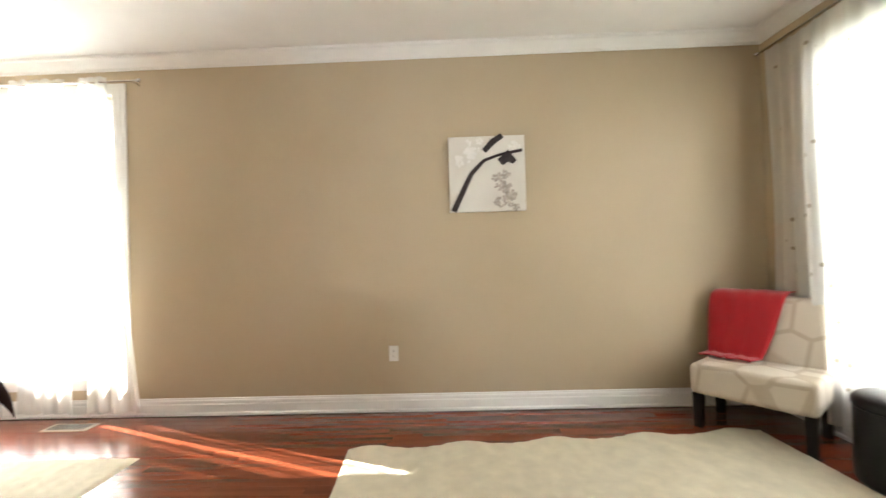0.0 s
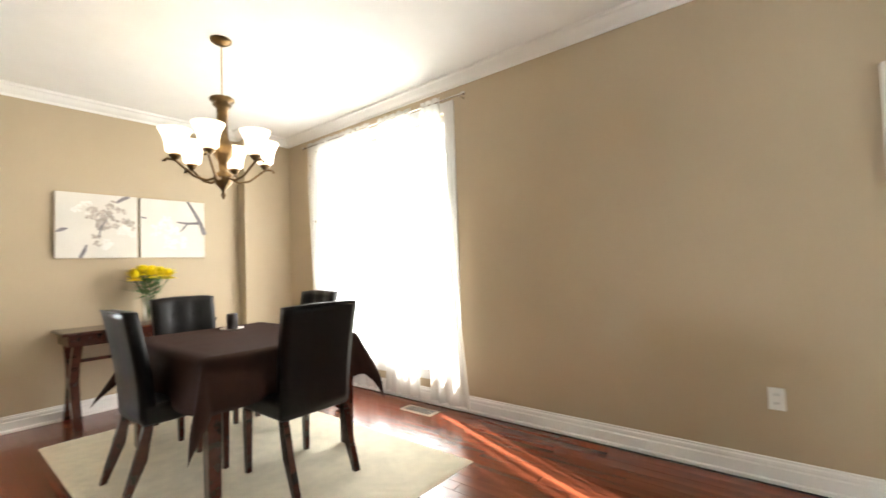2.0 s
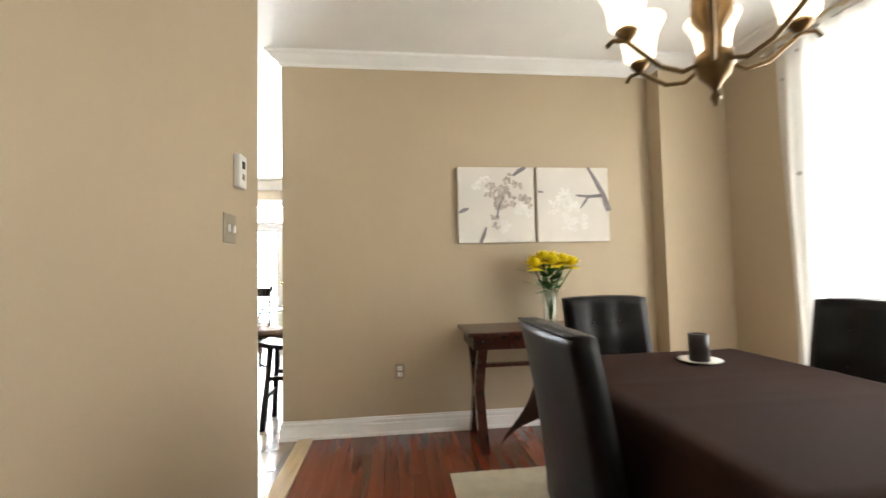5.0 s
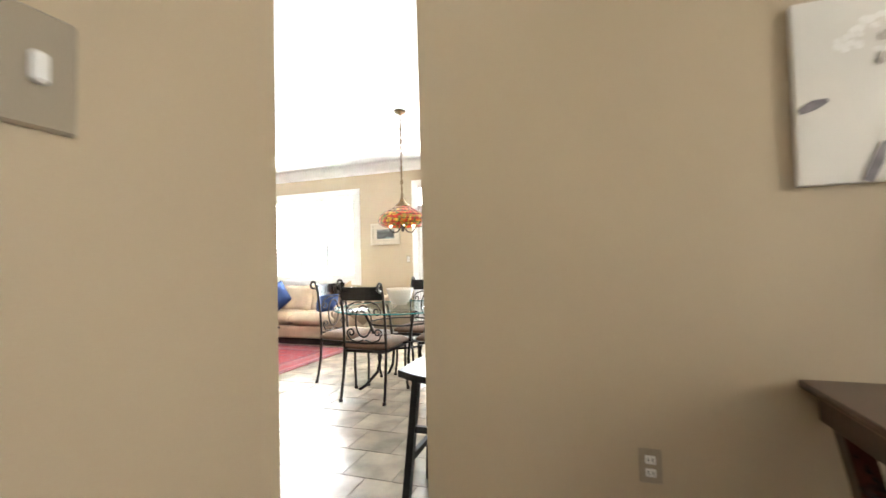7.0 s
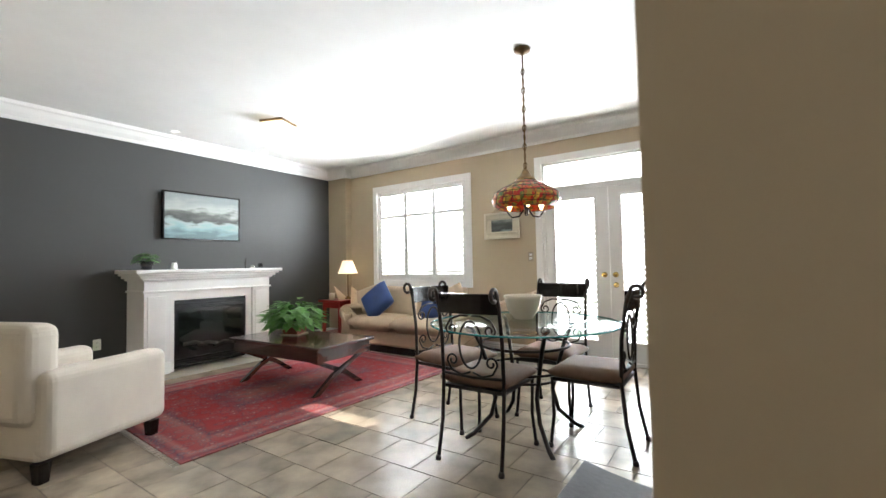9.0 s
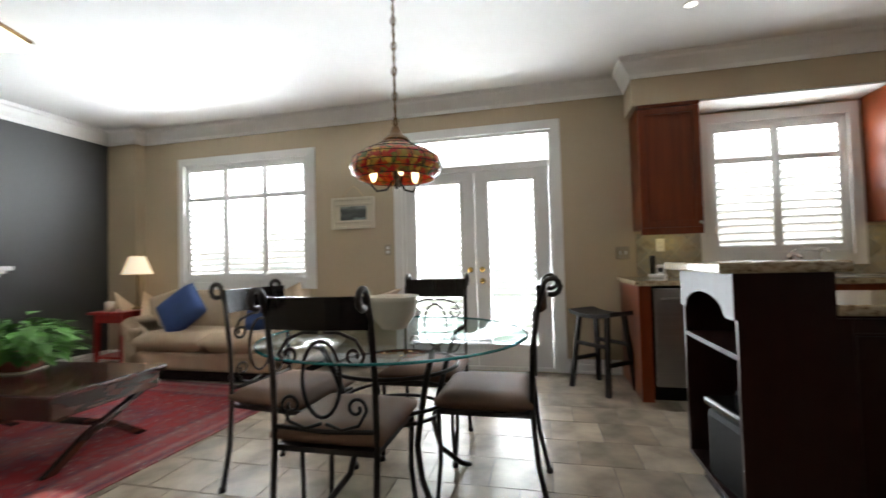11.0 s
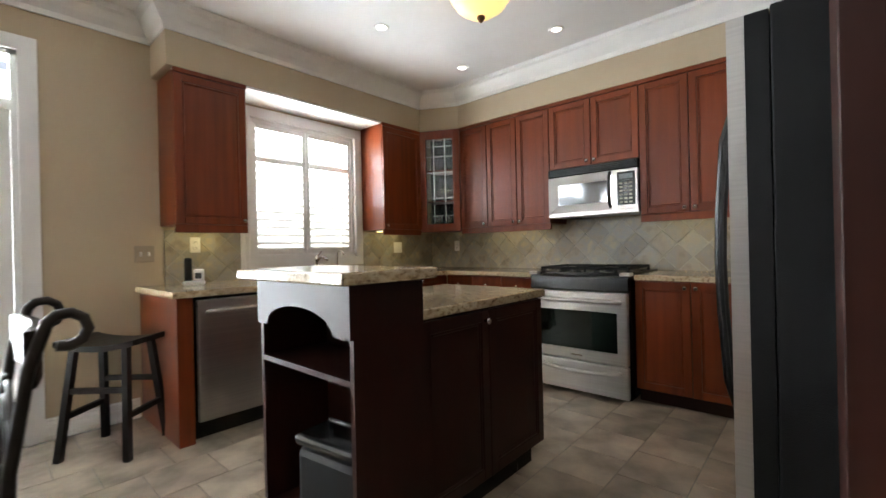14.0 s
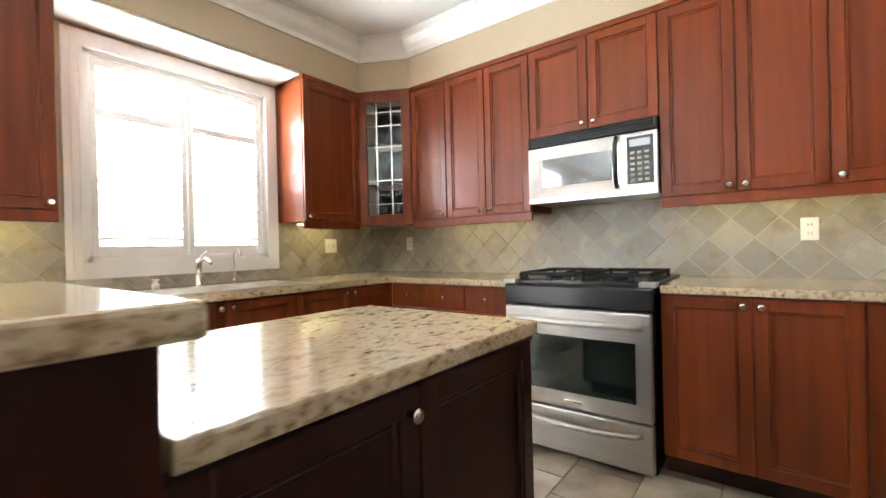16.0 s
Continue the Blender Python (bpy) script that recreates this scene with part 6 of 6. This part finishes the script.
curtain("sheer_curtain", "white embroidered sheer curtain hanging to the floor", "y", NW - 0.09, -4.32, -3.28, 0.06, 2.61, 9, 0.022, 1)
curtain("sheer_curtain", "white embroidered sheer curtain at the window's middle", "y", NW - 0.09, -3.17, -2.73, 0.06, 2.61, 5, 0.018, 5)
curtain("sheer_curtain", "white embroidered sheer curtain flaring by the wall", "y", NW - 0.09, -2.62, -2.40, 0.06, 2.61, 3, 0.022, 2, 0.20)
curtain("sheer_curtain", "white embroidered sheer curtain in the living room", "x", EAST - 0.09, 1.55, 3.08, 0.10, 2.56, 15, 0.025, 3)
curtain("sheer_curtain", "white embroidered sheer curtain over the wide window", "x", EAST - 0.09, 0.45, 1.60, 0.10, 2.56, 10, 0.025, 4)
for axis, at, a0, a1 in (("y", NW - 0.09, -4.42, -2.16), ("x", EAST - 0.09, 0.35, 3.18)):
    r = thing("curtain_rod", "thin pewter curtain rod with end knobs", "rod", (0, 0, 0), 0, "curtain rods")
    e = [(a0, at, 2.575), (a1, at, 2.575)] if axis == "y" else [(at, a0, 2.575), (at, a1, 2.575)]
    part("rod", tube(bmesh.new(), e, 0.008), CHROME, r)
    for p in e:
        part("end_knob", lathe(bmesh.new(), [(0.004, -0.018), (0.016, -0.008), (0.016, 0.008), (0.004, 0.018)], 12, p), CHROME, r)
    for a in (a0 + 0.06, a1 - 0.06):
        b = (a, at, 2.575) if axis == "y" else (at, a, 2.575)
        w = (a, NW, 2.575) if axis == "y" else (EAST, a, 2.575)
        part("bracket", tube(bmesh.new(), [b, w], 0.006), CHROME, r)

# ---- chandelier ----
cl = thing("chandelier", "bronze six-arm chandelier with frosted glass shades", "chandelier", (-3.115, 1.715, 0))
part("canopy", lathe(bmesh.new(), [(0.068, CEILING - 0.001), (0.066, CEILING - 0.012), (0.04, CEILING - 0.03), (0.01, CEILING - 0.042)], 22), BRASS, cl)
part("cord", tube(bmesh.new(), [(0, 0, CEILING - 0.04), (0, 0, 2.38)], 0.005), MAPLE, cl)
part("column", lathe(bmesh.new(), [(0.012, 2.39), (0.075, 2.375), (0.078, 2.36), (0.04, 2.345), (0.060, 2.33), (0.036, 2.305), (0.034, 2.15), (0.042, 2.10), (0.060, 2.05), (0.062, 1.99), (0.030, 1.94), (0.026, 1.88), (0.055, 1.86), (0.062, 1.83), (0.045, 1.79), (0.018, 1.76), (0.008, 1.74), (0.016, 1.72), (0.004, 1.69)], 20), BRASS, cl)
for k in range(6):
    a = 0.35 + k * math.pi / 3
    d = Vector((math.cos(a), math.sin(a), 0))
    arm = part("arm", tube(bmesh.new(), [Vector((0, 0, z)) + d * r for r, z in ((0.05, 1.83), (0.10, 1.81), (0.17, 1.83), (0.23, 1.88), (0.275, 1.92), (0.32, 1.925), (0.34, 1.905))], 0.008), BRASS, cl)
    part("cup", lathe(bmesh.new(), [(0.012, 1.92), (0.034, 1.945), (0.036, 1.955), (0.020, 1.965)], 14, d * 0.275), BRASS, cl)
    part("shade", lathe(bmesh.new(), [(0.036, 1.957), (0.055, 1.975), (0.060, 2.02), (0.068, 2.06), (0.095, 2.115), (0.091, 2.115), (0.062, 2.06)], 22, d * 0.275, cap=False), SHADE, cl, "frosted white glass bell shade")

# ---- living room corner ----
ch_at, face = (2.13, 2.80, 0), math.degrees(math.atan2(-0.64, -0.76)) + 90
sc = thing("slipper_chair", "armless slipper chair in cream trellis fabric", "chair", ch_at, face)
part("seat", bx(-0.33, 0.33, -0.24, 0.22, 0.22, 0.42, bevel=0.035, seg=4), TRELLIS, sc)
bm = bmesh.new()
box(bm, -0.33, 0.33, 0.12, 0.26, 0.34, 0.84, bevel=0.04, seg=4)
for v in bm.verts:
    v.co.y += (v.co.z - 0.34) * 0.18
    v.co.x *= 1 - 0.16 * (v.co.z - 0.34)
part("backrest", bm, TRELLIS, sc)
for sx in (-1, 1):
    for sy in (-0.2, 0.18):
        part("leg", bar(bmesh.new(), (sx * 0.29, sy, 0), (sx * 0.29, sy, 0.225), 0.05, 0.06), ESPR, sc)
bm = bmesh.new()
g = []
for i in range(15):
    r = []
    for j in range(31):
        t = j / 30
        x = -0.325 + (0.33 + 0.13 * max(0, 1 - abs(t - 0.36) / 0.46)) * i / 14 + 0.06 * (0.5 - t) + 0.012 * math.sin(9 * t + i)
        wr = 0.010 * math.sin(i * 1.3 + 5 * t) + 0.006 * math.sin(i * 2.9)
        if t < 0.30:
            s = t / 0.30
            p = (x, 0.365 - 0.05 * (1 - s) + 0.012 + abs(wr), 0.52 + 0.335 * s)
        elif t < 0.42:
            s = (t - 0.30) / 0.12
            p = (x, 0.37 - 0.16 * s, 0.862 + abs(wr) * 0.5)
        elif t < 0.82:
            s = (t - 0.42) / 0.40
            p = (x, 0.195 - 0.075 * s - 0.012 - abs(wr), 0.855 - 0.41 * s)
        else:
            s = (t - 0.82) / 0.18
            p = (x, 0.11 - 0.14 * s, 0.432 + abs(wr))
        r.append(bm.verts.new(p))
    g.append(r)
for i in range(14):
    for j in range(30):
        bm.faces.new((g[i][j], g[i + 1][j], g[i + 1][j + 1], g[i][j + 1])).smooth = True
th = tagged(part("throw_blanket", bm, REDF), "red fleece throw draped over the slipper chair", "blanket")
th.matrix_world = pose(*ch_at, 0, 0, face)
sol = th.modifiers.new("thickness", "SOLIDIFY")
sol.thickness = 0.008
ot = thing("ottoman", "round black leather ottoman with a padded lid", "ottoman", (2.36, 2.13, 0))
part("body", lathe(bmesh.new(), [(0.19, 0.0), (0.20, 0.02), (0.20, 0.36), (0.195, 0.37)], 32), LEATHER, ot)
part("lid", lathe(bmesh.new(), [(0.20, 0.372), (0.206, 0.38), (0.206, 0.405), (0.19, 0.425), (0.10, 0.44), (0.001, 0.443)], 32), LEATHER, ot)


# ---- small wall fittings ----
def outlet(at, turn, plate, kind="outlet"):
    o = thing("wall_" + kind, {"outlet": "wall outlet plate with two sockets", "switch": "wall switch plate with rocker levers"}[kind], kind, at, turn, "wall plates")
    w = 0.036 if kind == "outlet" else 0.06
    part("plate", bx(-w, w, -0.007, 0, -0.058, 0.058, bevel=0.003, seg=1), plate, o)
    for s in (-1, 1):
        if kind == "outlet":
            f = part("socket", bx(-0.017, 0.017, -0.010, -0.006, s * 0.022 - 0.014, s * 0.022 + 0.014, bevel=0.003, seg=1), OUTLET, o)
            for x in (-0.007, 0.007):
                part("slot", bx(x - 0.0015, x + 0.0015, -0.011, -0.009, s * 0.022 - 0.006, s * 0.022 + 0.006), SLOT, f)
        else:
            part("lever", bx(s * 0.024 - 0.007, s * 0.024 + 0.007, -0.018, -0.006, -0.016, 0.014, bevel=0.003, seg=1), OUTLET, o)
    return o


outlet((-0.285, NW, 0.44), 0, OUTLET)
outlet((DIN, 0.70, 0.445), 90, TAUPE)
outlet((-3.625, THERMO, 1.36), 180, TAUPE, "switch")
outlet((-6.36, SW - 0.014, 1.155), 0, OUTLET)
outlet((-9.09, SW - 0.014, 1.15), 0, OUTLET)
outlet((FW + 0.014, 2.58, 1.145), 90, OUTLET, "switch")
outlet((FW, 0.20, 1.13), 90, TAUPE, "switch")
outlet((FW, -2.12, 1.23), 90, TAUPE, "outlet")
outlet((FW + 0.014, 0.52, 1.19), 90, OUTLET)
outlet((-6.2, FIRE, 0.36), 180, OUTLET)
tm = thing("thermostat", "white wall thermostat with a dark display", "thermostat", (-3.71, THERMO, 1.605), 180)
part("housing", bx(-0.042, 0.042, -0.028, 0, -0.07, 0.07, bevel=0.006), OUTLET, tm)
part("display", bx(-0.016, 0.016, -0.030, -0.027, 0.012, 0.042), SLOT, tm)
part("button", bx(-0.012, 0.012, -0.031, -0.027, -0.035, -0.012), TAUPE, tm)
fv = thing("floor_vent", "pewter louvred floor register by the window", "vent", (-2.64, 3.06, 0), 0)
part("frame", bx(-0.17, 0.17, -0.07, 0.07, -0.003, 0.006, bevel=0.003, seg=1), TAUPE, fv)
for k in range(12):
    part("slat", bx(-0.135 + k * 0.0235, -0.124 + k * 0.0235, -0.045, 0.045, 0.006, 0.009), SLOT, fv)


# ---- backsplash, floor tiles and boards ----
def clip_to(poly, lo_u, hi_u, lo_v, hi_v):
    for axis, lim, keep_low in ((0, lo_u, False), (0, hi_u, True), (1, lo_v, False), (1, hi_v, True)):
        res = []
        for k, p in enumerate(poly):
            q = poly[(k + 1) % len(poly)]
            pi, qi = (p[axis] <= lim) == keep_low or p[axis] == lim, (q[axis] <= lim) == keep_low or q[axis] == lim
            if pi:
                res.append(p)
            if pi != qi:
                t = (lim - p[axis]) / (q[axis] - p[axis])
                res.append((p[0] + t * (q[0] - p[0]), p[1] + t * (q[1] - p[1])))
        poly = res
        if len(poly) < 3:
            return None
    return poly


def splash(name, axis, u0, u1, v0, v1, holes=()):
    bed = bx(u0, u1, SW - 0.006, SW - 0.001, v0, v1) if axis == "y" else bx(FW + 0.001, FW + 0.006, u0, u1, v0, v1)
    wall = tagged(part(name, bed, SGROUT), "diagonal slate-look tile backsplash with pale grout", "backsplash", kind="structure")
    s = 0.152
    h = s * math.sqrt(2)
    for i in range(-2, int((u1 - u0) / h * 2) + 3):
        for j in range(-2, int((v1 - v0) / h * 2) + 3):
            if (i + j) % 2:
                continue
            cu, cv_ = u0 + i * h / 2, v0 + j * h / 2
            r = h / 2 - 0.004
            poly = clip_to([(cu - r, cv_), (cu, cv_ - r), (cu + r, cv_), (cu, cv_ + r)], u0, u1, v0, v1)
            if not poly:
                continue
            a, b = min(p[0] for p in poly), max(p[0] for p in poly)
            if b - a < 0.01:
                continue
            bm = bmesh.new()
            if axis == "y":
                prism(bm, poly, "y", SW - 0.013, SW - 0.006)
            else:
                prism(bm, poly, "x", FW + 0.006, FW + 0.013)
            part("tile", bm, STILE, wall)


def tinted(m, amount):
    """A copy of a material whose pieces differ in value from one to the next."""
    nt = m.node_tree
    b = nt.nodes["Principled BSDF"]
    src = b.inputs["Base Color"].links[0].from_socket
    oi, hs, mr, ml = (nt.nodes.new("ShaderNode" + k) for k in ("ObjectInfo", "HueSaturation", "MapRange", "Vector" + "Math"))
    mr.inputs["To Min"].default_value, mr.inputs["To Max"].default_value = 1 - amount, 1 + amount
    nt.links.new(oi.outputs["Random"], mr.inputs[0])
    nt.links.new(mr.outputs[0], hs.inputs["Value"])
    nt.links.new(src, hs.inputs["Color"])
    nt.links.new(hs.outputs[0], b.inputs["Base Color"])
    nt.nodes.remove(ml)
    return m


STILE = tinted(SPLASH, 0.18)
tinted(TILE, 0.17)
splash("backsplash_range", "y", FW + 0.014, KIT - 0.6, 0.905, 1.36)
splash("backsplash_left", "x", 0.32, 0.86, 0.905, 1.30)
splash("backsplash_right", "x", 2.10, SW - 0.014, 0.905, 1.30)
splash("backsplash_sill", "x", 0.86, 2.10, 0.905, 0.978)

grout = tagged(part("tile_floor", bx(FW, KIT, FIRE, SW, -0.012, -0.004), GROUT), "large slate-look floor tiles with grey grout", "floor", kind="structure")
part("grout_bed", bx(KIT, HALL, FIRE, -0.02, -0.012, -0.004), GROUT, grout)
PITCH = 0.305
bm = bx(-PITCH / 2 + 0.003, PITCH / 2 - 0.003, -PITCH / 2 + 0.003, PITCH / 2 - 0.003, -0.006, 0.0)
proto = part("tile", bm, TILE, grout)
mesh = proto.data
bpy.data.objects.remove(proto)
rest = bmesh.new()
count = 0
nx, ny = int((HALL - FW) / PITCH) + 1, int((SW - FIRE) / PITCH) + 1
for i in range(nx):
    for j in range(ny):
        x, y = -6.40 + 0.1525 - PITCH * 10 + PITCH * i, FIRE + PITCH * (j + 0.5) + (PITCH / 2 if i % 2 else 0)
        if not (FW + 0.0 < x < HALL and FIRE < y < SW - 0.1) or (x > KIT - 0.02 and y > -0.05):
            continue
        near = (-8.6 < x < -5.3 and -3.0 < y < 2.6)
        if near and count < 300:
            t = new("tile", mesh)
            t.parent = grout
            t.location = (x, y, random.uniform(-0.0008, 0.0008))
            t.rotation_euler = (0, 0, random.choice((0, math.pi / 2, math.pi, -math.pi / 2)))
            count += 1
        else:
            box(rest, x - PITCH / 2 + 0.003, x + PITCH / 2 - 0.003, y - PITCH / 2 + 0.003, y + PITCH / 2 - 0.003, -0.006, 0.0)
tagged(part("far_tile", rest, TILE, grout), kind="stuff")

boards = tagged(part("board_floor", bx(DIN, EAST, SOUTH, NW, -0.012, -0.006), JOINT), "glossy red hardwood boards laid lengthwise", "floor", kind="structure")
bm = bx(-0.5, 0.5, -0.0405, 0.0405, -0.008, 0.0, bevel=0.0008, seg=1)
proto = part("plank", bm, PLANK, boards)
mesh = proto.data
bpy.data.objects.remove(proto)
rest = bmesh.new()
rnd = random.Random(21)
count = 0
y = SOUTH + 0.041
while y < NW - 0.03:
    x = DIN - rnd.uniform(0, 1.0)
    while x < EAST:
        L = rnd.uniform(0.8, 1.6)
        a, b = max(x, DIN if y > 0.09 else -2.2 if y < -0.1 else (HALL if y < 0.0 else DIN)), min(x + L, EAST)
        if b - a > 0.05:
            if y > 0.3 and x < 1.2 and count < 300:
                p = new("plank", mesh)
                p.parent = boards
                p.location, p.scale = ((a + b) / 2, y, rnd.uniform(-0.0005, 0.0005)), (b - a - 0.0015, 1, 1)
                count += 1
            else:
                box(rest, a, b - 0.0015, y - 0.0405, y + 0.0405, -0.008, 0.0)
        x += L
    y += 0.082
tagged(part("far_plank", rest, PLANK, boards), kind="stuff")
